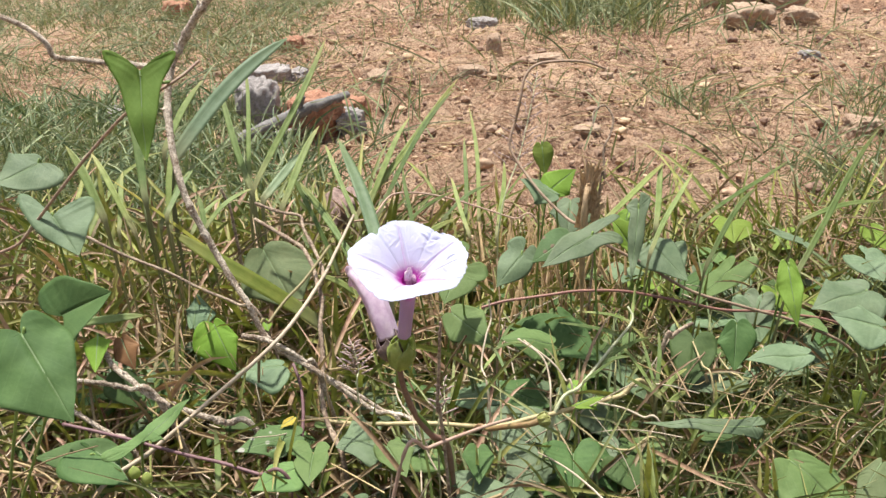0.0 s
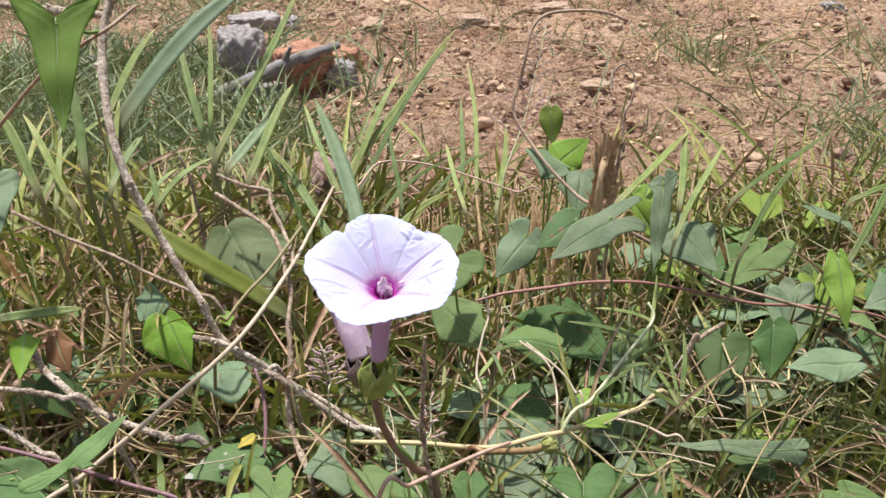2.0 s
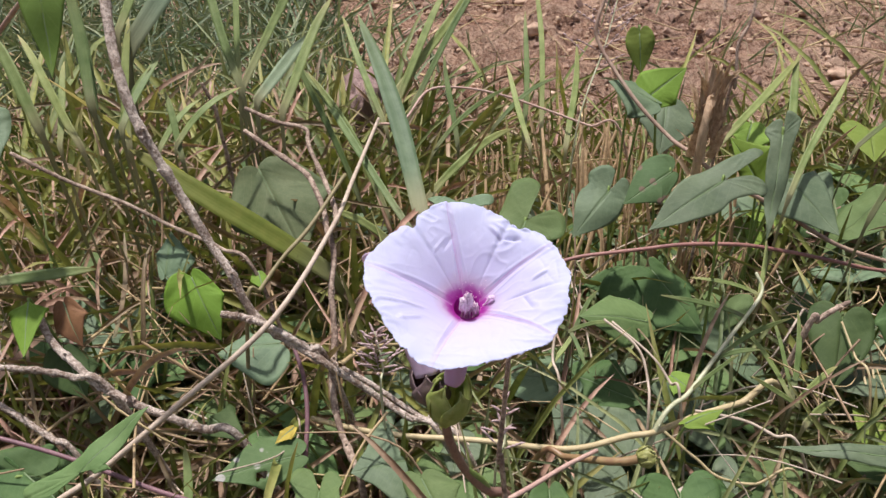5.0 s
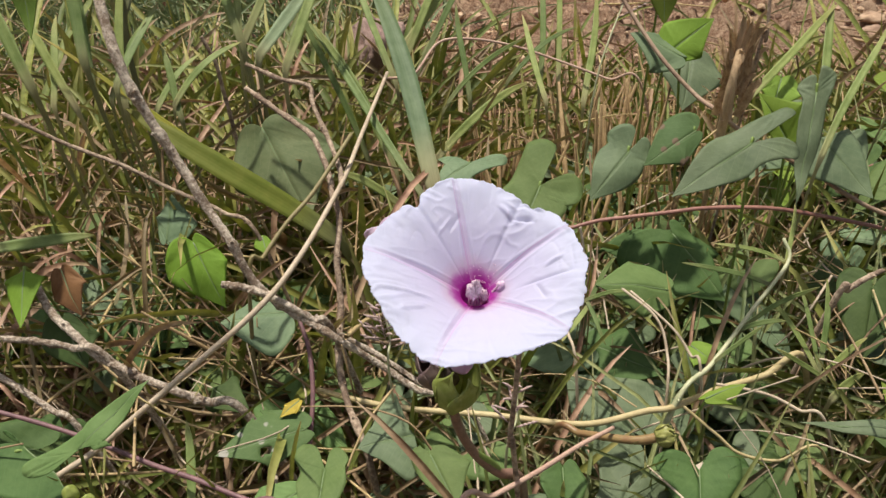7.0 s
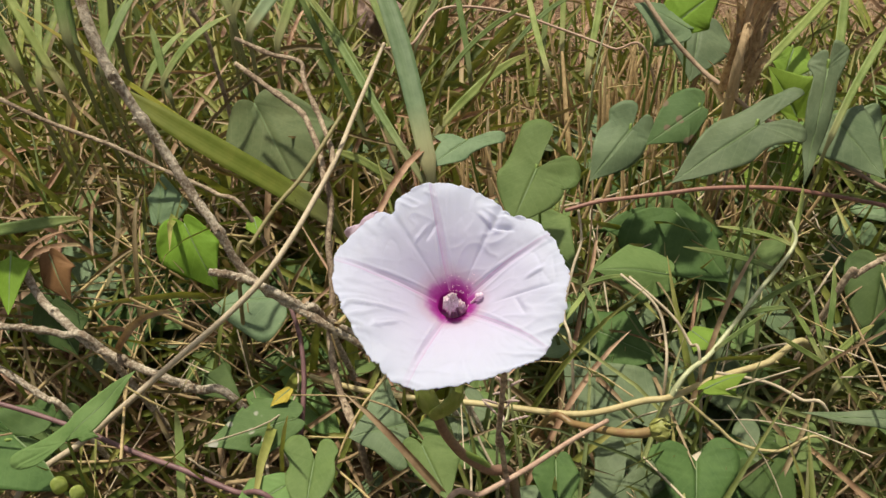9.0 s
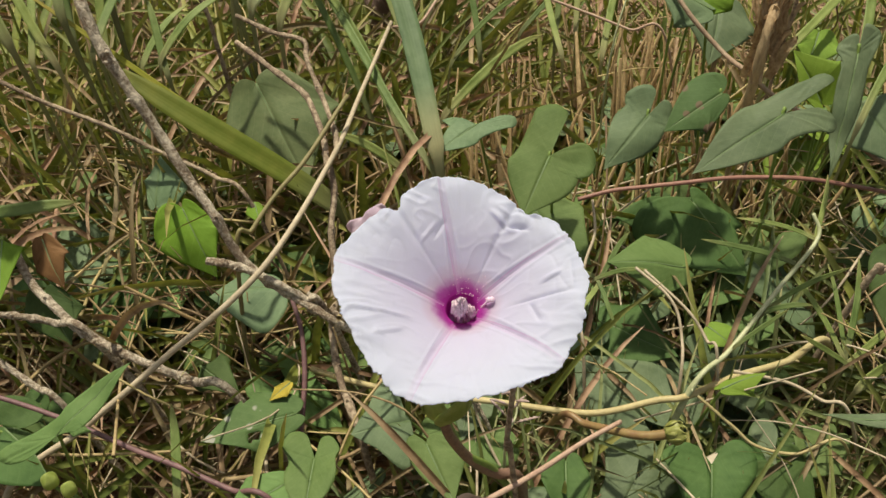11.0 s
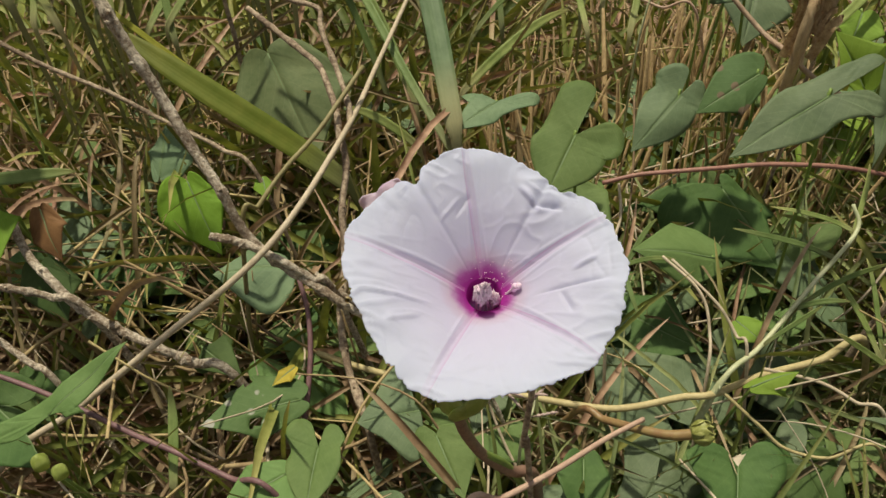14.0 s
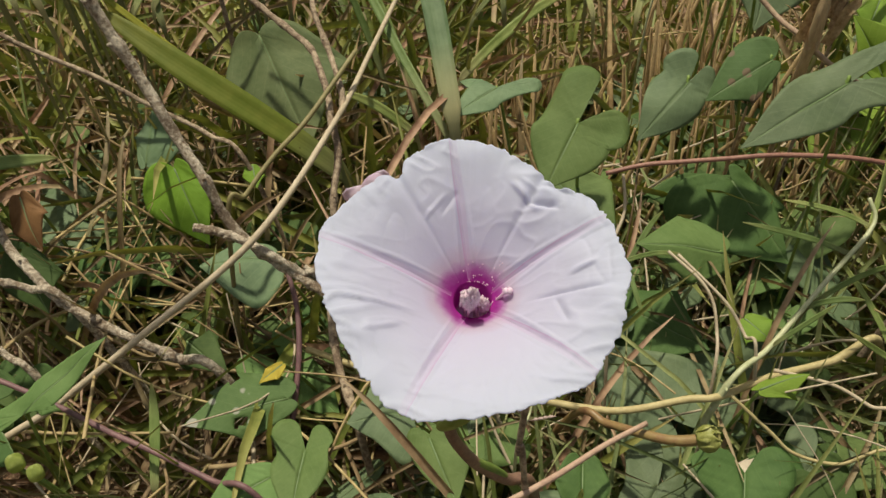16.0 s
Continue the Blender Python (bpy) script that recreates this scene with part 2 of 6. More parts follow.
def soil_material():
    m, n, l = mat_new("soil")
    p = n["Principled BSDF"]
    co = n.new("ShaderNodeTexCoord")
    a = noise_tex(n, l, 3.2, 6, co.outputs["Object"])
    b = noise_tex(n, l, 30, 9, co.outputs["Object"], 0.75)
    c = noise_tex(n, l, 190, 6, co.outputs["Object"], 0.8)
    clods = []
    for scale in (55, 150):
        v = n.new("ShaderNodeTexVoronoi")
        v.inputs["Scale"].default_value = scale
        warp = n.new("ShaderNodeVectorMath")
        warp.operation = "MULTIPLY_ADD"
        l.new(b.outputs["Color"], warp.inputs[0])
        warp.inputs[1].default_value = (0.03, 0.03, 0.03)
        l.new(co.outputs["Object"], warp.inputs[2])
        l.new(warp.outputs[0], v.inputs["Vector"])
        clods.append(v.outputs["Distance"])
    f = math_node(n, l, "ADD", math_node(n, l, "MULTIPLY", a.outputs[0], 0.40), math_node(n, l, "ADD", math_node(n, l, "MULTIPLY", b.outputs[0], 0.55), math_node(n, l, "MULTIPLY", c.outputs[0], 0.55)))
    r = ramp(n, [(0.63, (0.125, 0.057, 0.031)), (0.71, (0.305, 0.170, 0.101)), (0.81, (0.54, 0.362, 0.238))])
    l.new(f, r.inputs[0])
    stain = noise_tex(n, l, 7.5, 5, co.outputs["Object"], 0.65)
    sr = ramp(n, [(0.50, (0, 0, 0)), (0.66, (1, 1, 1))])
    l.new(stain.outputs[0], sr.inputs[0])
    red = mix_col(n, l, math_node(n, l, "MULTIPLY", sr.outputs[0], 0.42), r.outputs[0], mix_col(n, l, 1.0, r.outputs[0], (1.05, 0.81, 0.66), "MULTIPLY"))
    l.new(red, p.inputs["Base Color"])
    p.inputs["Roughness"].default_value = 0.95
    h = math_node(n, l, "SUBTRACT", math_node(n, l, "ADD", b.outputs[0], math_node(n, l, "MULTIPLY", c.outputs[0], 0.6)), math_node(n, l, "ADD", math_node(n, l, "MULTIPLY", clods[0], 0.6), math_node(n, l, "MULTIPLY", clods[1], 0.35)))
    bump(n, l, h, 1.0, 0.0085, p)
    return m


SOIL = soil_material()


def corolla_material():
    """White-lilac petals with pink midlines and a magenta throat; u runs from the base to the rim, v round it."""
    m, n, l = mat_new("corolla")
    p = n["Principled BSDF"]
    co = n.new("ShaderNodeTexCoord")
    uv = n.new("ShaderNodeSeparateXYZ")
    l.new(co.outputs["UV"], uv.inputs[0])
    u, v = uv.outputs[0], uv.outputs[1]
    wob = noise_tex(n, l, 300, 4, co.outputs["Object"])
    uu = math_node(n, l, "ADD", u, math_node(n, l, "MULTIPLY", math_node(n, l, "SUBTRACT", wob.outputs[0], 0.5), 0.06))
    along = ramp(n, [(0.0, (0.72, 0.54, 0.72)), (0.30, (0.68, 0.47, 0.68)), (0.34, (0.60, 0.055, 0.48)), (0.42, (0.54, 0.040, 0.43)), (0.440, (0.47, 0.045, 0.39)), (0.462, (0.52, 0.13, 0.47)), (0.482, (0.62, 0.35, 0.62)), (0.508, (0.72, 0.60, 0.76)), (0.57, (0.745, 0.705, 0.875)), (1.0, (0.735, 0.75, 0.895))])
    l.new(uu, along.inputs[0])
    d = math_node(n, l, "SUBTRACT", math_node(n, l, "FRACT", math_node(n, l, "MULTIPLY", v, 5.0)), 0.5)
    # each rib: a pale pink band that narrows towards the rim, with a fine darker line along one side
    lim = math_node(n, l, "GREATER_THAN", u, 0.43)
    reach = math_node(n, l, "SUBTRACT", 0.118, math_node(n, l, "MULTIPLY", u, 0.096))
    rel = math_node(n, l, "ADD", math_node(n, l, "MULTIPLY", math_node(n, l, "DIVIDE", d, reach), 0.5), 0.5)
    band = ramp(n, [(0.0, (0, 0, 0)), (0.06, (0.22, 0.22, 0.22)), (0.55, (0.30, 0.30, 0.30)), (0.84, (0.42, 0.42, 0.42)), (0.90, (0.95, 0.95, 0.95)), (0.95, (0.85, 0.85, 0.85)), (1.0, (0, 0, 0))])
    l.new(rel, band.inputs[0])
    fade_out = ramp(n, [(0.43, (1, 1, 1)), (0.62, (0.72, 0.72, 0.72)), (1.0, (0.28, 0.28, 0.28))])
    l.new(u, fade_out.inputs[0])
    fac = math_node(n, l, "MULTIPLY", math_node(n, l, "MULTIPLY", band.outputs[0], fade_out.outputs[0]), lim)
    col = mix_col(n, l, fac, along.outputs[0], (0.70, 0.40, 0.68))
    l.new(col, p.inputs["Base Color"])
    p.inputs["Roughness"].default_value = 0.6
    p.inputs["Specular IOR Level"].default_value = 0.25
    fine = noise_tex(n, l, 900, 5, co.outputs["Object"])
    w = n.new("ShaderNodeTexWave")
    w.wave_type, w.bands_direction = "BANDS", "Y"
    w.inputs["Scale"].default_value, w.inputs["Distortion"].default_value = 38, 3.0
    l.new(co.outputs["UV"], w.inputs["Vector"])
    crease = noise_tex(n, l, 130, 3, co.outputs["Object"], 0.5)
    h = math_node(n, l, "ADD", math_node(n, l, "MULTIPLY", w.outputs[1], 0.02), math_node(n, l, "ADD", math_node(n, l, "MULTIPLY", fine.outputs[0], 0.3), crease.outputs[0]))
    bump(n, l, h, 0.2, 0.001, p)
    thin_sheet(n, l, p, col, 0.48, (1.0, 0.97, 1.0))
    return m


def plain_skin(name, low, high, scale, rough=0.6, through_light=0.2):
    m, n, l = mat_new(name)
    p = n["Principled BSDF"]
    co = n.new("ShaderNodeTexCoord")
    a = noise_tex(n, l, scale, 5, co.outputs["Object"])
    r = ramp(n, [(0.35, low), (0.68, high)])
    l.new(a.outputs[0], r.inputs[0])
    l.new(r.outputs[0], p.inputs["Base Color"])
    p.inputs["Roughness"].default_value = rough
    bump(n, l, a.outputs[0], 0.4, 0.0005, p)
    thin_sheet(n, l, p, r.outputs[0], through_light, (1, 1, 0.8))
    return m


COROLLA = corolla_material()
WILTED = plain_skin("wilted_petal", (0.64, 0.46, 0.62), (0.84, 0.70, 0.82), 220, 0.6, 0.4)
WILTED_DARK = plain_skin("wilted_dark", (0.10, 0.06, 0.075), (0.27, 0.19, 0.16), 220)
STAMEN = plain_skin("anther", (0.80, 0.53, 0.68), (0.95, 0.79, 0.88), 1500)
PISTIL = plain_skin("stigma", (0.82, 0.56, 0.75), (0.92, 0.74, 0.87), 1200)
SEPAL = plain_skin("sepal", (0.33, 0.39, 0.09), (0.50, 0.54, 0.18), 260, 0.5, 0.4)
FLOWER_STEM = stem_material("flower_stem", (0.15, 0.075, 0.055), (0.30, 0.175, 0.125), 500, 0.5, (1, 1, 1), 0.25)
RIB = stem_material("leaf_rib", (0.11, 0.17, 0.06), (0.17, 0.23, 0.095), 400, 0.5, (1, 1, 1), 0.1)
CHAR = stem_material("charred_wood", (0.085, 0.075, 0.07), (0.31, 0.28, 0.26), 200, 0.85, (1, 1, 1), 1.0)
CUP = plain_skin("pod_cup", (0.24, 0.25, 0.05), (0.46, 0.44, 0.16), 500, 0.5)
GRASS_GREY = grass_material("grass_grey", (0.12, 0.17, 0.075), (0.25, 0.31, 0.155), (0.45, 0.40, 0.25), True)
GRASS_BROAD = grass_material("grass_broad", (0.072, 0.122, 0.056), (0.125, 0.185, 0.092), (0.18, 0.22, 0.08), False, 0.15)
PAPERY = plain_skin("papery_sheath", (0.30, 0.18, 0.09), (0.62, 0.45, 0.28), 420, 0.8, 0.3)
LEAF_HANG = leaf_material("leaf_hanging", (0.125, 0.20, 0.028), (0.19, 0.275, 0.052), (0.24, 0.32, 0.09), 0.75, None, 0.4)
LEAF_PALE = leaf_material("leaf_pale_dry", (0.45, 0.34, 0.27), (0.72, 0.62, 0.54), (0.6, 0.5, 0.42))


# ---- building helpers ----
def ground_z(x, y):
    """Height of the soil: nearly level, with low uneven swells."""
    v = Vector((x, y, 0))
    return 0.010 * noise.noise(v * 3.1) + 0.005 * noise.noise(v * 11.0) - 0.004


def mesh_object(name, verts, faces, material, parent=None, uvs=None, smooth=True, label=""):
    me = bpy.data.meshes.new(name)
    me.from_pydata(verts, [], faces)
    me.materials.append(material)
    if smooth:
        me.polygons.foreach_set("use_smooth", [True] * len(me.polygons))
    if uvs is not None:
        lay = me.uv_layers.new(name="UVMap")
        idx = np.empty(len(me.loops), dtype=np.int32)
        me.loops.foreach_get("vertex_index", idx)
        lay.data.foreach_set("uv", np.asarray(uvs, dtype=np.float32)[idx].ravel())
    me.update()
    ob = new(name, me)
    if parent is not None:
        ob.parent = parent
        if parent.parent is None:
            ob.matrix_parent_inverse = Matrix.Translation(-parent.location)
    if label:
        ob["label"] = label
    return ob


def part(name, bm, material, parent, label=""):
    """Links a bmesh as one mesh object under a thing or a part; its vertices are in world places."""
    me = bpy.data.meshes.new(name)
    bm.to_mesh(me)
    bm.free()
    me.materials.append(material)
    me.polygons.foreach_set("use_smooth", [True] * len(me.polygons))
    ob = new(name, me)
    ob.parent = parent
    if parent.parent is None:
        ob.matrix_parent_inverse = Matrix.Translation(-parent.location)
    if label:
        ob["label"] = label
    return ob


def smooth_path(points, steps):
    """Catmull-Rom through the control points."""
    p = [Vector(q) for q in points]
    p = [p[0] * 2 - p[1], *p, p[-1] * 2 - p[-2]]
    res = []
    for i in range(1, len(p) - 2):
        for s in range(steps):
            t = s / steps
            a, b, c, d = p[i - 1], p[i], p[i + 1], p[i + 2]
            res.append(0.5 * (2 * b + (c - a) * t + (2 * a - 5 * b + 4 * c - d) * t * t + (3 * b - a - 3 * c + d) * t ** 3))
    res.append(p[-2])
    return res


def tube(path, radii, sides=8, rough=0.0, seed=0, close=True):
    """Vertices, faces and UVs of a round stem along a path."""
    vs, fs, uv = [], [], []
    up = Vector((0.3, 0.2, 1)).normalized()
    n = len(path)
    for i, c in enumerate(path):
        d = (path[min(i + 1, n - 1)] - path[max(i - 1, 0)]).normalized()
        s = d.cross(up)
        s = s.normalized() if s.length > 1e-4 else Vector((1, 0, 0))
        w = s.cross(d)
        for k in range(sides):
            a = 2 * math.pi * k / sides
            r = radii[i]
            if rough:
                r *= 1 + rough * (noise.noise(Vector((math.cos(a) * 1.7 + seed, math.sin(a) * 1.7, i * 0.22))) + 0.5 * noise.noise(Vector((math.cos(a) * 4 + seed, math.sin(a) * 4, i * 0.5 + 9))))
            vs.append(c + (s * math.cos(a) + w * math.sin(a)) * r)
            uv.append((k / sides, i / (n - 1)))
    for i in range(n - 1):
        for k in range(sides):
            k2 = (k + 1) % sides
            fs.append((i * sides + k, i * sides + k2, (i + 1) * sides + k2, (i + 1) * sides + k))
    if close:
        fs.append(tuple(range(sides - 1, -1, -1)))
        fs.append(tuple(range((n - 1) * sides, n * sides)))
    return vs, fs, uv


def empty_at(name, place):
    ob = new(name)
    ob.empty_display_size = 0.005
    ob.location = place
    return ob


twig_count = [0]


def twig(name, label, category, material, r0, r1, points, nodes=0, root=True, into=None):
    """A stem, straw or vine through control points; its far end is rooted in the ground. nodes: knots along it."""
    twig_count[0] += 1
    rnd = random.Random(twig_count[0])
    pts = [Vector(p) for p in points]
    if root and into is None:
        e = pts[-1]
        d = (pts[-1] - pts[-2]).normalized()
        g = e + Vector((d.x, d.y, 0)) * 0.03
        pts.append(Vector((g.x, g.y, ground_z(g.x, g.y) - 0.004)))
    woody = material.name in ("bark", "twig")
    reach = sum((pts[i + 1] - pts[i]).length for i in range(len(pts) - 1))
    steps = max(5, int(reach / (0.0012 if woody else 0.003) / len(pts)))
    path = smooth_path(pts, steps)
    n = len(path)
    rad = [r0 + (r1 - r0) * i / (n - 1) for i in range(n)]
    knots = [rnd.uniform(0.04, 0.86) for _ in range(nodes)]
    for i in range(n):
        for k in knots:
            rad[i] *= 1 + 0.26 * math.exp(-(((i / n - k) * reach) / 0.0022) ** 2)
    rough = 0.22 if woody else 0.06
    base = pts[-1]
    thing = into
    if into is None:
        thing = tagged(empty_at(name, base), label, category)
    mesh_object("shaft" if into is None else "branch", *tube(path, rad, 12 if woody else 9, rough, twig_count[0])[:2], material, thing)
    for k in knots:
        i = min(n - 2, int(k * n))
        d = Vector((rnd.uniform(-1, 1), rnd.uniform(-1, 0.3), rnd.uniform(0.1, 1))).normalized()
        q = path[i]
        stub = [q, q + d * rad[i] * 1.0, q + d * rad[i] * rnd.uniform(1.2, 2.0)]
        mesh_object("bud_stub", *tube(stub, [rad[i] * 0.6, rad[i] * 0.4, rad[i] * 0.15], 6)[:2], material, thing)
    return thing


# half outlines: along the midrib, out to the side, back towards the lobe
SHAPES = {
    "eared": [(0, 0, 0), (-0.02, 0.10, 0.40), (-0.05, 0.30, 0.90), (-0.04, 0.64, 1.18), (0, 0.96, 1.15), (0.02, 1.10, 0.82), (0.05, 1.02, 0.45), (0.10, 0.84, 0.15), (0.20, 0.70, 0), (0.38, 0.66, 0), (0.60, 0.53, 0), (0.80, 0.31, 0), (0.93, 0.11, 0), (1, 0, 0)],
    "dart": [(0, 0, 0), (0, 0.22, 0.35), (0, 0.50, 0.70), (0, 0.80, 0.98), (0, 1.0, 1.0), (0.03, 1.0, 0.8), (0.08, 0.82, 0.4), (0.14, 0.64, 0.1), (0.25, 0.53, 0), (0.45, 0.44, 0), (0.65, 0.31, 0), (0.84, 0.14, 0), (0.94, 0.05, 0), (1, 0, 0)],
    "heart": [(0, 0, 0), (-0.10, 0.10, 0.1), (-0.19, 0.30, 0.25), (-0.20, 0.56, 0.5), (-0.12, 0.82, 0.85), (0.02, 1.0, 0.95), (0.20, 1.02, 0.62), (0.40, 0.88, 0.25), (0.60, 0.64, 0.05), (0.78, 0.36, 0), (0.92, 0.12, 0), (1, 0, 0)],
    "arrow": [(0, 0, 0), (0, 0.12, 0.42), (0, 0.34, 0.88), (0, 0.66, 1.10), (0, 0.96, 1.02), (0.02, 1.12, 0.70), (0.05, 1.14, 0.32), (0.14, 1.08, 0), (0.34, 0.92, 0), (0.55, 0.64, 0), (0.77, 0.36, 0), (0.92, 0.13, 0), (1, 0, 0)],
    "lobed": [(0, 0, 0), (-0.04, 0.16, 0.45), (-0.10, 0.36, 0.85), (-0.10, 0.70, 1.08), (-0.02, 1.02, 1.04), (0.06, 1.20, 0.72), (0.12, 1.18, 0.35), (0.20, 1.02, 0.08), (0.34, 0.82, 0), (0.55, 0.60, 0), (0.77, 0.34, 0), (0.92, 0.12, 0), (1, 0, 0)],
}
LEAF_TURN = [0]


def fingered_half(back, out, size, finger, body):
    """Half outline of a leaf whose basal lobe is a rounded finger that ends at (back, out); finger and body: half widths in leaf lengths."""
    ln = math.hypot(back, out)
    dx, dy = back / ln, out / ln
    w, b = finger * size, body * size
    # px, py: across the finger, towards the leaf's middle line
    px, py = -dy, dx
    if py > 0 or px > 0:
        px, py = -abs(dy), -abs(dx)
    at = lambda f, g: (back * f + px * w * g, max(0.0, out * f + py * w * g))
    pts = [(0, 0), at(0.34, 0.55), at(0.62, 0.95), at(0.86, 0.85), at(1.0, 0.40), at(1.02, -0.25), at(0.93, -0.80), at(0.68, -1.05)]
    pts += [(0.10 * size, max(b * 0.92, out * 0.45)), (0.28 * size, b), (0.50 * size, b * 0.84), (0.72 * size, b * 0.50), (0.90 * size, b * 0.16), (size, 0)]
    return [(x / size, y, 0) for x, y in pts]


def leaf_mesh(shape, base, tip, left, right, seed, hole=False, full=0.0, rows=7, finger=0.2, body=0.3):
    """A creeper leaf as a thin curved sheet: midrib from base to tip, lobe ends left and right."""
    base, tip, left, right = (Vector(q) for q in (base, tip, left, right))
    ax = tip - base
    nrm = (ax.cross(left - base).normalized() - ax.cross(right - base).normalized())
    nrm = nrm.normalized() if nrm.length > 1e-4 else Vector((0, 0, 1))
    if nrm.z < 0:
        nrm = -nrm
    size = ax.length
    if shape != "fingered":
        half = smooth_path([Vector(o) for o in SHAPES[shape]], 4)
    vs, uv, fs = [], [], []
    rnd = random.Random(seed)
    ph = rnd.uniform(0, 10)
    for side, wing in ((0, left), (1, right)):
        wv = wing - base
        lo = wv.dot(ax) / ax.length_squared
        lat = wv - ax * lo
        if shape == "fingered":
            half = smooth_path([Vector((u, y / lat.length, 0)) for u, y, _ in fingered_half(lo * size, lat.length, size, finger, body)], 4)
        wide = 1.0 if shape != "fingered" else max(1.0, max(o.y for o in half))
        grid = []
        for k, o in enumerate(half):
            u, v, bk = o.x, o.y * (1 + full * max(0.0, math.sin(min(1.0, max(0.0, o.x * 1.5)) * math.pi))), o.z
            root = max(0.0, u)
            row = []
            for j in range(rows + 1):
                f = j / rows
                uu, vv, bb = root + (u - root) * f, v * f, bk * f
                q = base + ax * uu + lat * vv + ax * lo * bb
                vv /= wide
                lift = 0.045 * size * math.sin(min(1, max(0, uu)) * 2.6) - 0.05 * size * vv * vv + 0.012 * size * vv
                lift += size * 0.034 * math.sin(uu * 8 + ph + side * 2 + vv * 3) * vv ** 2 + size * 0.055 * noise.noise(q * 60 + Vector((ph, 0, 0)))
                lift += size * 0.012 * math.sin((uu - vv) * 38 + ph) * vv * (1 - 0.5 * vv)
                q = q + nrm * lift
                row.append(len(vs))
                vs.append(q)
                uv.append((0.2 + 0.8 * uu, 0.5 + (0.5 if side else -0.5) * vv))
            grid.append(row)
        for k in range(len(grid) - 1):
            for j in range(rows):
                a, b, c, d = grid[k][j], grid[k][j + 1], grid[k + 1][j + 1], grid[k + 1][j]
                if hole:
                    m = sum((Vector((*uv[i], 0)) for i in (a, b, c, d)), Vector()) / 4
                    if (m - Vector((0.55, 0.30, 0))).length < 0.07 or (m - Vector((0.5, 0.98, 0))).length < 0.10:
                        continue
                fs.append((a, b, c, d) if side else (d, c, b, a))
    return vs, fs, uv, nrm


def half_u(shape, k):
    """How far along the midrib the k-th outline step lies."""
    if shape == "fingered":
        return 0.0 if k < 32 else (k - 31) / 26
    return SHAPES[shape][min(len(SHAPES[shape]) - 1, k // 4)][0]


def creeper_leaf(label, material, shape, base, tip, left, right, hole=False, stalk=True, midrib=True, full=0.0, lean=0.0, finger=0.2, body=0.3):
    LEAF_TURN[0] += 1
    vs, fs, uv, nrm = leaf_mesh(shape, base, tip, left, right, LEAF_TURN[0], hole, full, 7, finger, body)
    b = Vector(base)
    ax = (Vector(tip) - b).normalized()
    foot = Vector((b.x - ax.x * 0.02 + lean, b.y - ax.y * 0.02 + 0.012, 0))
    foot.z = ground_z(foot.x, foot.y) - 0.003
    thing = empty_at("creeper_leaf", foot)
    tagged(thing, label, "leaf", "creeper leaves")
    bl = mesh_object("leaf_blade", vs, fs, material, thing, uv)
    so = bl.modifiers.new("thickness", "SOLIDIFY")
    so.thickness, so.offset = 0.0003, 0
    if midrib:
        rows = 7
        n = len(vs) // 2 // (rows + 1)
        line = [vs[k * (rows + 1)] for k in range(n) if half_u(shape, k) > 0.001 or k == 0][::2]
        mesh_object("midrib", *tube(line, [0.00034 * (1 - i / len(line)) + 0.0001 for i in range(len(line))], 5)[:2], RIB, bl)
    if stalk:
        path = smooth_path([b + ax * 0.0015 - nrm * 0.0008, b - ax * 0.001 - nrm * 0.0045, b.lerp(foot, 0.35) - ax * 0.002 - nrm * 0.006, b.lerp(foot, 0.7), foot], 5)
    else:
        path = smooth_path([b + ax * 0.003, b + Vector((0.001, 0.004, -0.003)), b + Vector((0.004, 0.016, -0.010)), b + Vector((0.006, 0.026, -0.012))], 6)
    n = len(path)
    mesh_object("petiole", *tube(path, [0.00065 + 0.0003 * i / n for i in range(n)], 6)[:2], GREEN_STEM if midrib or LEAF_TURN[0] % 3 == 0 else REDVINE, thing)
    return thing


def ribbon(root, tip, width, bend, seed, segs=9, fold=0.25, foot=None, face=(0.1, -0.9, 0.45)):
    """A grass blade: a folded ribbon from root to tip, bowed by bend; foot: where its narrow lower part meets the ground."""
    root, tip = Vector(root), Vector(tip)
    d = tip - root
    ln = d.length
    rnd = random.Random(seed)
    side = d.cross(Vector(face))
    side = side.normalized() if side.length > 1e-6 else Vector((1, 0, 0))
    nrm = side.cross(d.normalized())
    if nrm.z < 0:
        nrm = -nrm
    rows = []
    if foot is not None:
        foot = Vector(foot)
        for i in range(6):
            f = i / 6
            c = foot * (1 - f) ** 2 + (root - d.normalized() * ln * 0.12) * 2 * f * (1 - f) + root * f * f
            rows.append((c, width * (0.06 + 0.20 * f), 0.0))
    tw = rnd.uniform(-0.5, 0.5)
    for i in range(segs + 1):
        f = i / segs
        c = root + d * f + Vector((0, 0, 1)) * bend * ln * 4 * f * (1 - f) + side * ln * 0.04 * math.sin(f * 3 + seed) * f
        rows.append((c, width * 0.5 * (0.72 + 0.5 * f) * max(0.0, 1 - f ** 3.2) ** 0.8 + 0.00012, f))
    vs, fs, uv = [], [], []
    for i, (c, w, f) in enumerate(rows):
        s = (side * math.cos(tw * f) + nrm * math.sin(tw * f)) * w
        up = nrm * w * fold
        vs += [c - s + up, c - s * 0.5 + up * 0.35, c, c + s * 0.5 + up * 0.35, c + s + up]
        uv += [(0, f), (0.25, f), (0.5, f), (0.75, f), (1, f)]
        if i:
            a = (i - 1) * 5
            fs += [(a + k, a + k + 1, a + k + 6, a + k + 5) for k in range(4)]
    return vs, fs, uv


BLADES = [0]


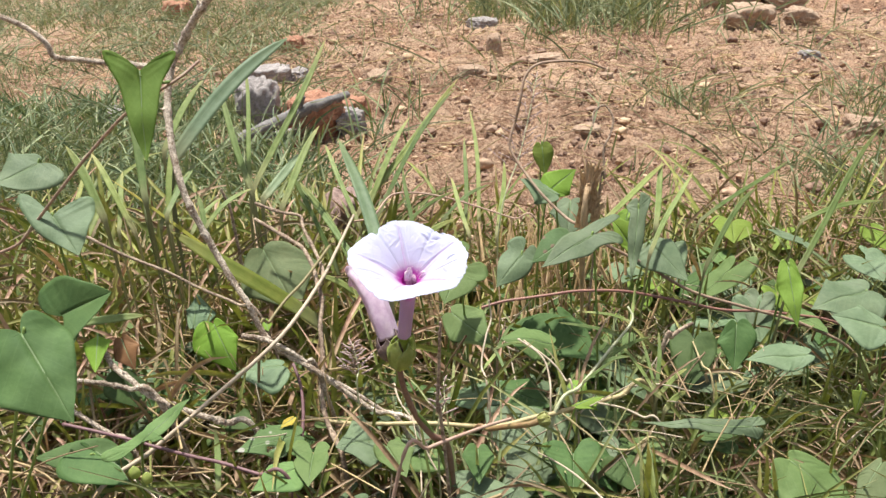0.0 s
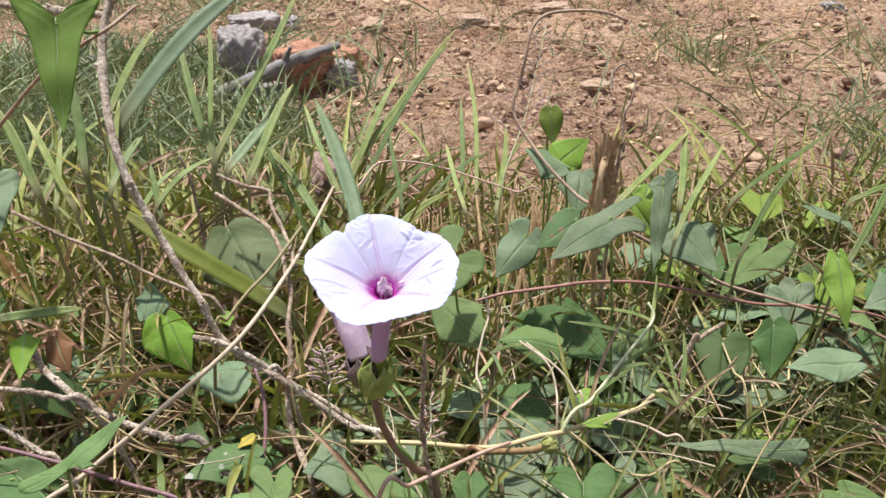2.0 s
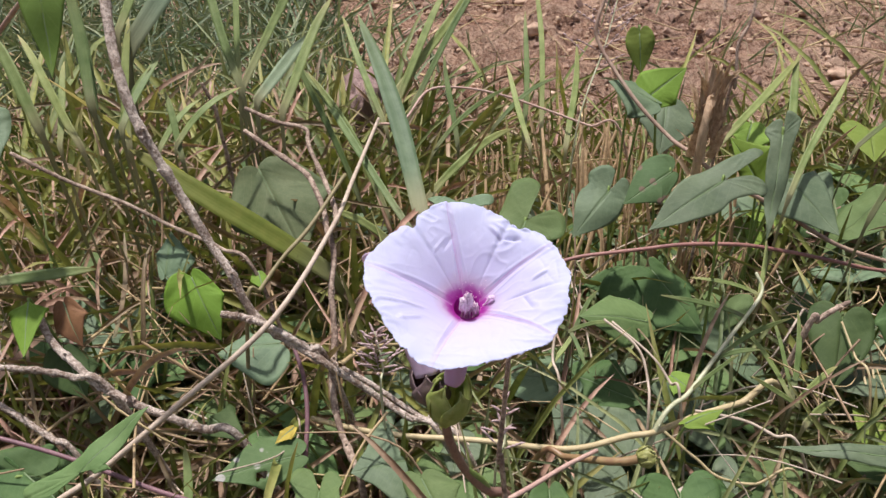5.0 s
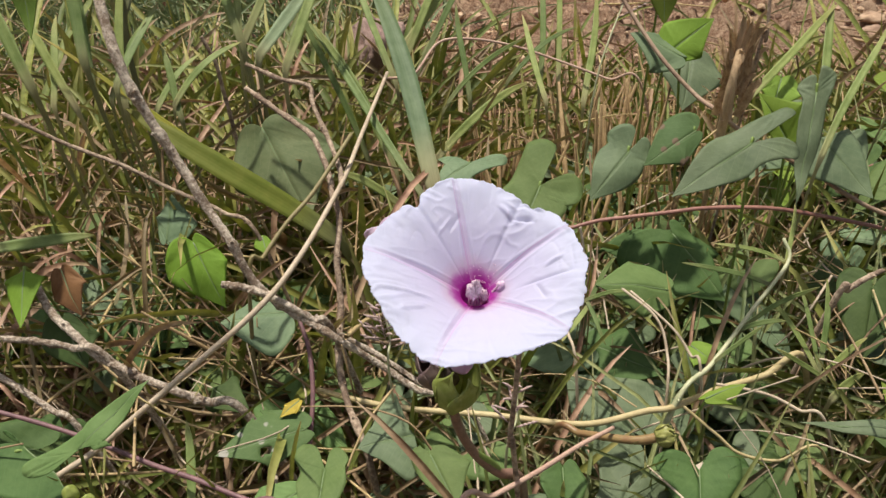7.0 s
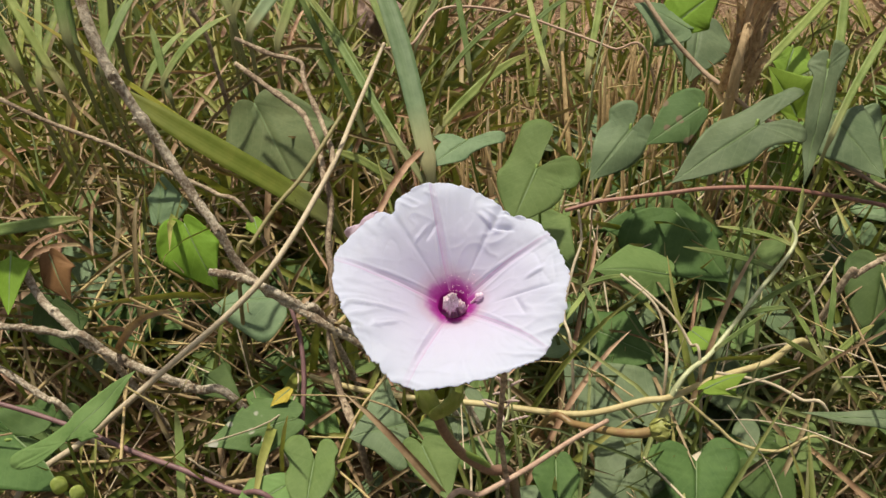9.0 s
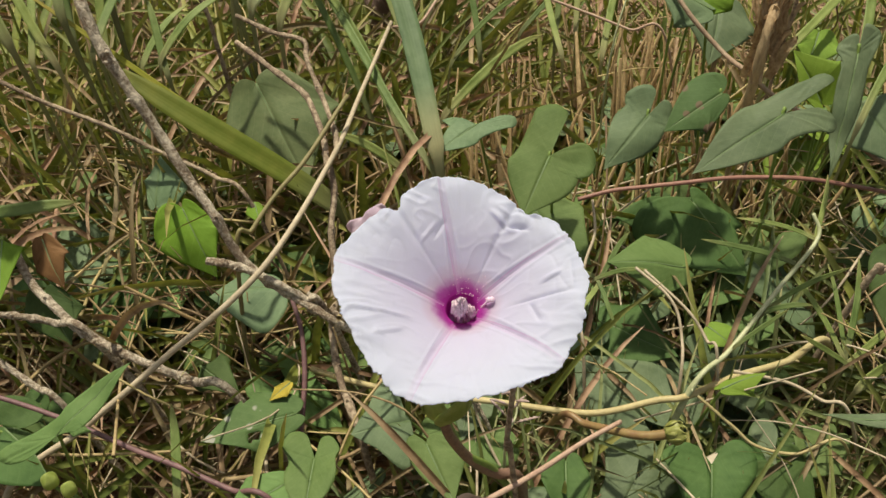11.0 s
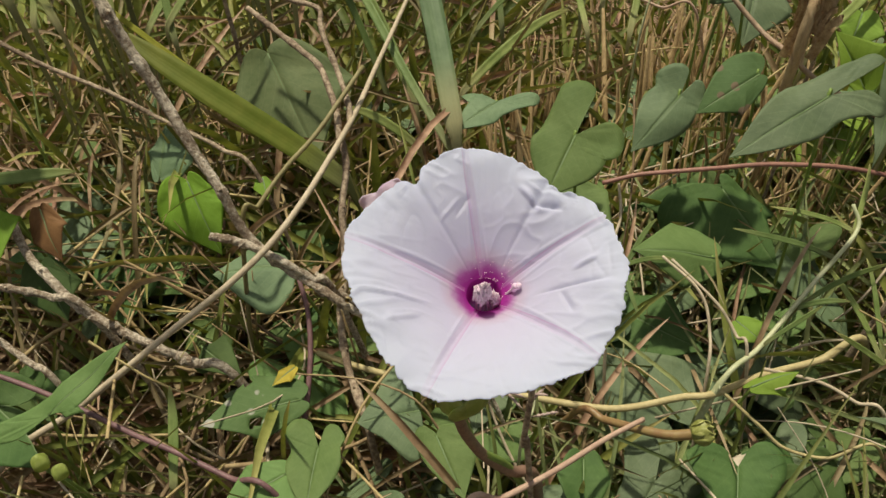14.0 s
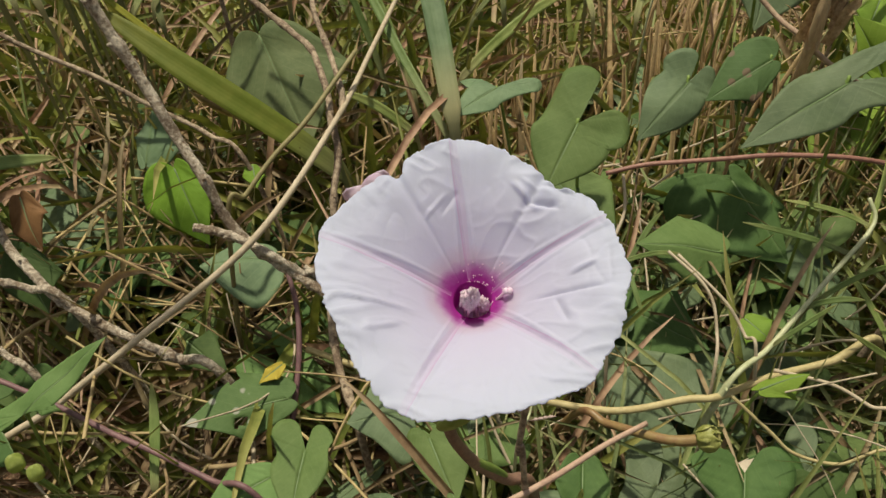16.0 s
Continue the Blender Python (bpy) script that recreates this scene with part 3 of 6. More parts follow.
def grass_tuft(label, place):
    thing = empty_at("grass_tuft", (place[0], place[1] + 0.01, ground_z(place[0], place[1]) - 0.003))
    return tagged(thing, label, "grass", "grass tufts")


def blade(thing, root, tip, width, bend, material):
    """One blade of a tuft, with its sheath down to the ground; width in millimetres."""
    BLADES[0] += 1
    g = Vector((root[0] + 0.1 * (root[0] - tip[0]), root[1] + 0.012 + 0.1 * (root[1] - tip[1]), 0))
    g.z = ground_z(g.x, g.y) - 0.003
    vs, fs, uv = ribbon(root, tip, width * 0.00078, bend * 0.7, BLADES[0], 12, 0.18, g, (0.05, -0.45, 0.9) if material == GRASS_OLD else (0.1, -0.7, 0.7))
    ob = mesh_object("blade", vs, fs, material, thing, uv)
    so = ob.modifiers.new("thickness", "SOLIDIFY")
    so.thickness, so.offset = 0.00025, 0


def dead_stub(foot, middle, top):
    """A thick dead cut stalk in its split sheaths, frayed at the top."""
    foot, middle, top = Vector(foot), Vector(middle), Vector(top)
    ground = Vector((foot.x + 0.012, foot.y + 0.055, ground_z(foot.x, foot.y) - 0.005))
    thing = tagged(empty_at("dead_stub", ground), "dead split tan stalk with a frayed papery top", "dead stalk")
    path = smooth_path([ground, foot, middle, middle.lerp(top, 0.30)], 8)
    n = len(path)
    mesh_object("stalk", *tube(path, [(0.0012 if i < 6 else 0.0020 + 0.0008 * i / n) * (1 if i < n - 6 else 0.35 + 0.65 * (n - 1 - i) / 6) for i in range(n)], 14, 0.35, 3)[:2], STUB, thing)
    rnd = random.Random(5)
    for i in range(44):
        a = rnd.uniform(0, 6.28)
        out = Vector((math.cos(a), math.sin(a), 0))
        o = out * rnd.uniform(0.002, 0.0062)
        s = foot.lerp(middle, rnd.uniform(0.0, 0.95)) + o
        e = s + (top - middle) * rnd.uniform(0.35, 0.85) + out * rnd.uniform(-0.003, 0.004) + Vector((rnd.gauss(0, 0.003), 0, 0))
        wide = rnd.uniform(0.0012, 0.0052)
        v, f, u = ribbon(s, e, wide, rnd.uniform(-0.05, 0.06), i, 8, rnd.uniform(0.2, 0.9))
        # ragged end: the last rows curl outwards
        for k in range(len(v)):
            w = max(0.0, k / len(v) - 0.6)
            v[k] = v[k] + out * w * w * rnd.uniform(0.01, 0.04)
        mesh_object("frayed_strip", v, f, PAPERY if i % 3 else STUB, thing, u)


def seed_head(foot, top, spread, count):
    """A grass flower head: a thin stalk with side branches of small husks."""
    foot, top = Vector(foot), Vector(top)
    ground = Vector((foot.x, foot.y + 0.01, ground_z(foot.x, foot.y) - 0.003))
    thing = tagged(empty_at("grass_seed_head", ground), "feathery pinkish grass seed head on a thin stalk", "grass", "seed heads")
    path = smooth_path([ground, foot, foot.lerp(top, 0.5) + Vector((0.002, 0, 0)), top], 8)
    mesh_object("stalk", *tube(path, [0.0007 - 0.0004 * i / len(path) for i in range(len(path))], 5)[:2], STALK, thing)
    rnd = random.Random(int(abs(top.x) * 1e5))
    for i in range(count):
        f = 0.35 + 0.65 * i / count
        s = foot.lerp(top, f)
        a = i * 2.4
        d = Vector((math.cos(a), math.sin(a) * 0.6, 0.55)).normalized()
        e = s + d * spread * (1.15 - f) * rnd.uniform(0.7, 1.3) * 1.6
        vs, fs, _ = tube([s, s.lerp(e, 0.5) + Vector((0, 0, 0.0005)), e], [0.0002, 0.00018, 0.00015], 4)
        for k in range(4):
            q = s.lerp(e, 0.4 + 0.2 * k)
            h, hf, _ = tube([q, q + d * 0.0012 + Vector((0, 0, 0.0004)), q + d * 0.0034], [0.0002, 0.0006, 0.0001], 5)
            off = len(vs)
            vs += h
            fs += [tuple(j + off for j in fc) for fc in hf]
        mesh_object("husk_spray", vs, fs, SEED, thing)


# ---- ground ----
def ground_sheet():
    xs = np.concatenate([-np.geomspace(60, 1.3, 26), np.linspace(-1.2, 1.6, 420), np.geomspace(1.7, 60, 26)])
    ys = np.concatenate([-np.geomspace(40, 0.6, 16), np.linspace(-0.5, 0.6, 22), np.geomspace(0.62, 3.3, 400), np.geomspace(3.4, 90, 26)])
    vs = []
    for y in ys:
        for x in xs:
            z = ground_z(x, y)
            if 0.75 < y < 3.4 and -1.3 < x < 1.7:
                v = Vector((x, y, 0))
                z += 0.012 * noise.noise(v * 13) + 0.015 * abs(noise.noise(v * 31)) + 0.016 * max(0.0, noise.noise(v * 62)) + 0.010 * abs(noise.noise(v * 125)) - 0.008
            vs.append((x, y, z))
    nx = len(xs)
    fs = [(j * nx + i, j * nx + i + 1, (j + 1) * nx + i + 1, (j + 1) * nx + i) for j in range(len(ys) - 1) for i in range(nx - 1)]
    tagged(mesh_object("ground", vs, fs, SOIL), "bare reddish-tan clay soil", "ground", kind="structure")


ground_sheet()


def stone(name, label, x, y, size, material, seed, flat=0.7, long=1.0, turn=0.0, sink=0.25):
    """A rough lump: an icosphere pushed about by noise."""
    bm = bmesh.new()
    bmesh.ops.create_icosphere(bm, subdivisions=5, radius=1)
    o = Vector((seed * 3.7, seed * 1.3, seed))
    for v in bm.verts:
        k = 1 + 0.30 * noise.noise(v.co * 1.2 + o) + 0.20 * abs(noise.noise(v.co * 2.6 + o)) + 0.10 * noise.noise(v.co * 6 + o) + 0.06 * noise.noise(v.co * 13 + o) + 0.035 * noise.noise(v.co * 27 + o)
        k *= 1 / max(0.72, max(abs(v.co.x), abs(v.co.y), abs(v.co.z))) ** 0.7
        c = v.co * k
        v.co = Vector((c.x * long, c.y, c.z * flat)) * size * 0.5
    me = bpy.data.meshes.new(name)
    bm.to_mesh(me)
    bm.free()
    me.materials.append(material)
    me.polygons.foreach_set("use_smooth", [True] * len(me.polygons))
    ob = new(name, me)
    ob.matrix_world = pose(x, y, ground_z(x, y) + size * 0.5 * flat * (1 - 2 * sink), 0, 0, turn)
    return tagged(ob, label, "stone", "stones on the soil")


stone("stone", "rough grey stone with flat top", -0.385, 1.83, 0.075, STONE_GREY, 1, 0.55, 1.3)
stone("stone", "small rough grey stone beside another", -0.322, 1.85, 0.05, STONE_GREY, 2, 0.6, 1.0)
stone("stone", "upright lump of grey concrete", -0.305, 1.44, 0.082, STONE_GREY, 3, 1.15, 0.85, 20, 0.1)
stone("stone", "small blue-grey stone beside the stick", -0.135, 1.40, 0.046, STONE_GREY, 4, 1.0, 0.9, 0, 0.1)
stone("stone", "grey stone lying under the stick", -0.27, 1.34, 0.06, STONE_GREY, 5, 0.5, 1.5)
stone("brick_piece", "broken red-brown brick piece on soil", -0.20, 1.40, 0.085, STONE_RED, 6, 0.9, 0.9, 40, 0.1)
stone("clod", "red clay clod among pebbles", -0.155, 1.52, 0.06, STONE_RED, 7, 0.8, 1.0)
stone("brick_piece", "small orange brick piece on soil", -0.41, 2.22, 0.05, STONE_RED, 8, 0.8, 1.0)
stone("brick_piece", "orange-red brick piece in grass", -0.95, 2.86, 0.085, STONE_RED, 9, 0.8, 1.0)
stone("stone", "smooth blue-grey stone on soil", 0.095, 2.45, 0.062, STONE_GREY, 10, 0.6, 1.2, 30)
stone("clod", "tan clay clod standing on soil", 0.122, 2.09, 0.05, STONE_TAN, 11, 1.3, 0.7)
stone("clod", "flat pale clod of clay", 0.068, 1.80, 0.05, STONE_TAN, 12, 0.6, 1.3)
stone("clod", "pale brown clod of dry clay", -0.13, 1.76, 0.05, STONE_TAN, 13, 0.7, 1.0)
stone("stone", "small pale pebble on bare soil", 0.354, 1.76, 0.024, STONE_TAN, 14, 0.7, 1.0)
stone("clod", "cracked clay clod on bare soil", 0.262, 1.36, 0.032, STONE_TAN, 15, 0.6, 1.3, 50)
stone("clod", "large rough tan clod of clay", 0.82, 2.36, 0.105, STONE_TAN, 16, 0.7, 1.1)
stone("clod", "large weathered clod of clay", 0.87, 2.68, 0.13, STONE_TAN, 17, 0.7, 1.2)
stone("clod", "brown clod of dry clay", 0.965, 2.37, 0.075, STONE_TAN, 18, 0.7, 1.1)
stone("clod", "brown clod heaped with others", 1.03, 2.70, 0.10, STONE_TAN, 19, 0.8, 1.1)
stone("clod", "half sunken grey-brown clod", 0.70, 1.34, 0.048, STONE_TAN, 20, 0.7, 1.0)
stone("stone", "dull grey-brown pebble on soil", 0.83, 1.92, 0.035, STONE_GREY, 21, 0.6, 1.1)
stone("stone", "pale grey stone in grass", -0.59, 1.48, 0.05, STONE_GREY, 22, 0.7, 1.2)
stone("clod", "flat tan clod of clay", 0.24, 1.95, 0.06, STONE_TAN, 23, 0.5, 1.3)
stone("clod", "dull mauve-brown lump behind the grass blades", -0.060, 0.87, 0.066, STONE_MAUVE, 24, 1.5, 0.7, 10, 0.15)
stick = tagged(empty_at("charred_stick", (-0.33, 1.28, ground_z(-0.33, 1.28))), "dark grey charred stick lying on stones", "stick")
mesh_object("shaft", *tube(smooth_path([(-0.335, 1.275, 0.010), (-0.285, 1.30, 0.026), (-0.24, 1.325, 0.040), (-0.19, 1.355, 0.056), (-0.135, 1.395, 0.066)], 12), [0.004 + 0.0068 * math.sin(2.7 * i / 48 + 0.2) for i in range(49)], 14, 0.35, 2)[:2], CHAR, stick)
mesh_object("side_knot", *tube(smooth_path([(-0.215, 1.34, 0.048), (-0.205, 1.338, 0.066), (-0.198, 1.336, 0.078)], 6), [0.005 - 0.0002 * i for i in range(13)], 10, 0.3, 4)[:2], CHAR, stick)


def scatter_stuff(name, label, category, chunks, material, smooth=True):
    """Many small pieces joined into one object."""
    vs, fs, uv = [], [], []
    for v, f, u in chunks:
        o = len(vs)
        vs += v
        fs += [tuple(i + o for i in q) for q in f]
        uv += u
    ob = mesh_object(name, vs, fs, material, None, uv, smooth)
    return tagged(ob, label, category, kind="stuff")


ICO = bmesh.new()
bmesh.ops.create_icosphere(ICO, subdivisions=1, radius=1)
ICO_V = [v.co.copy() for v in ICO.verts]
ICO_F = [tuple(v.index for v in f.verts) for f in ICO.faces]
ICO.free()


LUMP = bmesh.new()
bmesh.ops.create_icosphere(LUMP, subdivisions=3, radius=1)
LUMP_V = [v.co.copy() for v in LUMP.verts]
LUMP_F = [tuple(v.index for v in f.verts) for f in LUMP.faces]
LUMP.free()


def clods(count, seed, xr, yr, smin, smax):
    """Rough lumps of clay, gathered in drifts."""
    rnd = random.Random(seed)
    for _ in range(count):
        x, y = rnd.uniform(*xr), rnd.uniform(*yr)
        if noise.noise(Vector((x * 2.6, y * 2.6, 14))) < rnd.uniform(-0.7, 0.35):
            continue
        s = smin + (smax - smin) * rnd.random() ** 4
        o = Vector((x * 90, y * 90, rnd.uniform(0, 50)))
        z, flat, wide = ground_z(x, y) + 0.004, rnd.uniform(0.5, 0.9), rnd.uniform(0.8, 1.4)
        vs = []
        for v in LUMP_V:
            q = s * (1 + 0.45 * noise.noise(v * 1.3 + o) + 0.22 * noise.noise(v * 3.1 + o))
            vs.append(Vector((x + v.x * q * wide, y + v.y * q, z + s * 0.25 + v.z * q * flat)))
        yield vs, LUMP_F, [(0, 0)] * len(vs)


def crumbs(count, seed, xr, yr, smin, smax):
    rnd = random.Random(seed)
    for _ in range(count):
        x, y = rnd.uniform(*xr), rnd.uniform(*yr)
        if noise.noise(Vector((x * 3.2, y * 3.2, 4))) < rnd.uniform(-0.9, 0.3):
            continue
        s = smin + (smax - smin) * rnd.random() ** 5
        k = [rnd.uniform(0.5, 1.3) for _ in ICO_V]
        z = ground_z(x, y)
        yield [Vector((x + v.x * s * q, y + v.y * s * q, z + s * 0.35 + v.z * s * q * 0.85)) for v, q in zip(ICO_V, k)], ICO_F, [(0, 0)] * len(ICO_V)


scatter_stuff("gravel", "loose crumbs and pebbles of tan clay", "gravel", [c for c in crumbs(60000, 3, (-0.9, 1.8), (0.85, 3.4), 0.0012, 0.0065)], GRAVEL, False)
scatter_stuff("gravel", "small rough clods of dry clay on bare soil", "gravel", clods(3000, 9, (-0.7, 1.7), (0.9, 3.3), 0.003, 0.011), GRAVEL)


def seed_pod(place, size):
    """A small round green pod on a short stalk."""
    p = Vector(place)
    g = Vector((p.x + 0.006, p.y + 0.012, ground_z(p.x, p.y) - 0.003))
    thing = tagged(empty_at("seed_pod", g), "small round yellow-green seed pod in grass", "seed pod", "seed pods")
    bm = bmesh.new()
    bmesh.ops.create_uvsphere(bm, u_segments=20, v_segments=12, radius=1)
    for v in bm.verts:
        r = 1 + 0.08 * math.cos(4 * math.atan2(v.co.y, v.co.x))
        v.co = p + Vector((v.co.x * r, v.co.y * r, v.co.z * 1.15 + (0.25 if v.co.z > 0.95 else 0))) * size
    part("pod", bm, SEPAL, thing)
    mesh_object("stalk", *tube(smooth_path([p - Vector((0, 0, size)), p.lerp(g, 0.5) + Vector((0.002, 0, 0)), g], 5), [0.0007] * 11, 6)[:2], GREEN_STEM, thing)


# ---- the morning glory ----
FACE = Vector((0.0552, 0.3872, 0.2314))
AXIS = Vector((0.0296, -0.2796, 0.9597))
RIGHT = Vector((0.99953, 0.0, -0.03079))
BACK = Vector((0.00861, 0.96013, 0.27942))
CALYX_TOP = Vector((0.0500, 0.3967, 0.1855))
CALYX_FOOT = Vector((0.0464, 0.3972, 0.1670))
RIB_ANGLES = [-105.5, -35.5, 29.2, 105.3, 172.8]
RIB_REACH = [0.0281, 0.0279, 0.0260, 0.0268, 0.0281]
# short puckers in the limb: place, direction, half length, half width, height
CREASES = [(0.0075, 0.0165, -0.75, 0.0030, 0.0006, 0.0007), (0.0110, 0.0150, -0.15, 0.0028, 0.0006, -0.0008), (0.0135, 0.0185, -0.35, 0.0026, 0.0007, 0.0009),
           (0.0180, -0.0010, 0.12, 0.0060, 0.0005, -0.0006), (0.0195, 0.0035, 0.5, 0.0022, 0.0005, 0.0006), (0.0165, -0.0045, -1.1, 0.0024, 0.0005, -0.0006),
           (-0.0165, -0.0075, 0.10, 0.0060, 0.0005, 0.0006), 
           (-0.0085, 0.0135, 1.0, 0.0030, 0.0004, 0.0003), (-0.0060, 0.0150, 1.1, 0.0026, 0.0004, -0.0003), (-0.0140, -0.0120, 0.5, 0.0030, 0.0006, 0.0004)]
RIM_DIP = [0.0014, 0.0000, 0.0028, 0.0018, 0.0028]


def corolla_mesh():
    """The funnel: a tube that opens into a five-ribbed limb with a wavy, nicked rim."""
    rings, around = 108, 360
    throat = FACE - AXIS * 0.0135
    vs, fs, uv = [], [], []
    angs = RIB_ANGLES + [RIB_ANGLES[0] + 360]
    for i in range(rings + 1):
        u = i / rings
        # the tube takes the first quarter of the rings and 0.42 of the colour's run
        cu = u / 0.25 * 0.42 if u < 0.25 else 0.42 + (u - 0.25) / 0.75 * 0.58
        for k in range(around):
            v = k / around
            # ribs lie at v = 0.1, 0.3, 0.5, 0.7, 0.9
            seg = (v * 5 - 0.5) % 5
            s0 = int(seg)
            fr = seg - s0
            ang = radians(angs[s0] + (angs[s0 + 1] - angs[s0]) * fr)
            rib = min(fr, 1 - fr) * 2
            d = RIGHT * math.cos(ang) + BACK * math.sin(ang)
            if u < 0.25:
                f = u / 0.25
                c = CALYX_TOP.lerp(throat, f)
                r = 0.0031 + 0.0007 * f ** 1.3
                q = c + d * r * (1 + 0.04 * math.cos(ang * 5))
            else:
                f = (u - 0.25) / 0.75
                rim = RIB_REACH[s0] + (RIB_REACH[(s0 + 1) % 5] - RIB_REACH[s0]) * fr - RIM_DIP[s0] * math.sin(math.pi * fr) ** 1.25
                nick = 0.0008 * noise.noise(Vector((ang * 5, 0, 0))) - 0.0009 * abs(noise.noise(Vector((ang * 9, 3, 0)))) - 0.0004 * abs(noise.noise(Vector((ang * 23 + 2 * math.sin(ang * 3), 6, 0)))) + 0.00042 * noise.noise(Vector((ang * 52, 9, 0))) + 0.0002 * noise.noise(Vector((ang * 105, 4, 0))) + 0.0004
                if s0 == 3:
                    nick -= 0.0030 * math.exp(-((fr - 0.40) / 0.07) ** 2)
                if s0 == 2:
                    nick -= 0.0018 * math.exp(-((fr - 0.35) / 0.10) ** 2)
                r = 0.0038 + (rim - 0.0038) * f + nick * f ** 5
                h = -0.0135 + 0.0135 * (1 - max(0.0, 1 - f) ** 1.75)
                fold = 0.0010 * (1 - rib) ** 6 * math.sin(math.pi * min(1, f * 1.02)) - 0.0010 * rib * f ** 2
                wav = 0.0008 * f ** 3 * math.sin(ang * 4 + 0.6) + 0.0006 * f ** 2 * noise.noise(Vector((ang * 3, f * 4, 2)))
                px, py = math.cos(ang) * r, math.sin(ang) * r
                crink = 0.00018 * f * noise.noise(Vector((px * 260, py * 260, 1)))
                wx, wy = px + 0.002 * noise.noise(Vector((px * 120, py * 120, 5))), py + 0.002 * noise.noise(Vector((px * 120, py * 120, 8)))
                patch = max(0.0, min(1.0, 0.45 + 1.6 * noise.noise(Vector((px * 70, py * 70, 17)))))
                crink += 0.00034 * patch * f ** 0.7 * (1 - abs(noise.noise(Vector((wx * 130 + wy * 90, wy * 330 - wx * 60, 11))))) ** 6
                crink -= 0.00016 * (1 - patch) * f * (1 - abs(noise.noise(Vector((wx * 300, wy * 120, 31))))) ** 7
                off = (fr if fr < 0.5 else fr - 1) * (angs[s0 + 1] - angs[s0]) * 0.01745 * r
                edge = 0.0006 + 0.0011 * (1 - f)
                crink += (0.00020 * math.exp(-((off - edge) / 0.00032) ** 2) + 0.00016 * math.exp(-((off + edge) / 0.0003) ** 2)) * min(1, f * 3)
                for cx, cy, ca, cl, cw, ch in CREASES:
                    ex, ey = px - cx, py - cy
                    al, ac = ex * math.cos(ca) + ey * math.sin(ca), -ex * math.sin(ca) + ey * math.cos(ca)
                    crink += 0.8 * ch * math.exp(-(al / cl) ** 4 - (ac / (cw * (0.6 if ac < 0 else 1.2))) ** 2)
                if s0 in (2, 3):
                    crink -= 0.0006 * f * math.exp(-((fr - 0.42) / 0.035) ** 2)
                q = FACE + d * r + AXIS * (h - fold + wav + crink * 1.6)
            vs.append(q)
            uv.append((cu, v))
    for i in range(rings):
        for k in range(around):
            k2 = (k + 1) % around
            fs.append((i * around + k, i * around + k2, (i + 1) * around + k2, (i + 1) * around + k))
    return vs, fs, uv


flower = tagged(empty_at("morning_glory", (0.0680, 0.4200, ground_z(0.068, 0.42))), "open white-lilac morning glory flower with magenta throat on a bent stem", "flower")
cv, cf, cuv = corolla_mesh()
corolla = mesh_object("corolla", cv, cf, COROLLA, flower, cuv, label="white-lilac funnel corolla with pink ribs")
lay = corolla.data.uv_layers[0].data
for poly in corolla.data.polygons:
    us = [lay[i].uv[1] for i in poly.loop_indices]
    if max(us) - min(us) > 0.5:
        for i in poly.loop_indices:
            if lay[i].uv[1] < 0.5:
                lay[i].uv[1] += 1
so = corolla.modifiers.new("thickness", "SOLIDIFY")
so.thickness, so.offset = 0.00028, 0

# grains of pollen scattered above the throat
rnd = random.Random(12)
vs, fs = [], []
for i in range(46):
    ring, spoke = int(27 + 17 * rnd.random() ** 1.4), int(rnd.gauss(0.62, 0.10) * 360) % 360
    q, r = cv[ring * 360 + spoke] + AXIS * 0.0003, rnd.uniform(0.00007, 0.00015)
    fs += [tuple(k + len(vs) for k in t) for t in ICO_F]
    vs += [q + v * r for v in ICO_V]
mesh_object("pollen", vs, fs, STAMEN, flower, label="scattered white pollen grains")
rnd = random.Random(11)
throat = FACE - AXIS * 0.0135
for i in range(5):
    a = i * 1.257 + 0.4
    o = RIGHT * math.cos(a) + BACK * math.sin(a)
    top = throat + AXIS * (0.0002 + 0.0014 * i) + o * (0.0021 - 0.0004 * i) + RIGHT * 0.0003 - BACK * 0.0022
    stam = mesh_object("stamen", *tube([throat - AXIS * 0.016 + o * 0.002, throat - AXIS * 0.006 + o * 0.0018, top], [0.0003, 0.0003, 0.00028], 6)[:2], PISTIL, flower, label="thin pink filament")
    bm = bmesh.new()
    bmesh.ops.create_icosphere(bm, subdivisions=4, radius=1)
    for v in bm.verts:
        k = 1 + 0.55 * noise.noise(v.co * 13 + Vector((0, i * 3, 0))) + 0.45 * noise.noise(v.co * 3.5 + Vector((i * 5, 0, 0))) + 0.2 * noise.noise(v.co * 9)
        c = v.co * k
        v.co = top + AXIS * (c.z * 0.0029 + 0.0012) + o * (c.x * 0.00095 - c.z * 0.0002) + o.cross(AXIS) * c.y * 0.0011
    part("anther", bm, STAMEN, stam, "grainy pale pink anther")
tip = throat + AXIS * 0.0045 + RIGHT * 0.0062 + BACK * 0.0006
style = mesh_object("style", *tube(smooth_path([throat - AXIS * 0.02, throat - AXIS * 0.006 + RIGHT * 0.002, tip], 6), [0.00028] * 13, 6)[:2], PISTIL, flower)
bm = bmesh.new()
for o in (Vector((0, 0, 0)), RIGHT * 0.0007 + AXIS * 0.0003):
    m = Matrix.Translation(tip + o) @ Matrix.Diagonal((0.00068, 0.00068, 0.00068, 1))
    bmesh.ops.create_icosphere(bm, subdivisions=2, radius=1, matrix=m)
part("stigma", bm, PISTIL, style, "two-lobed pink stigma")


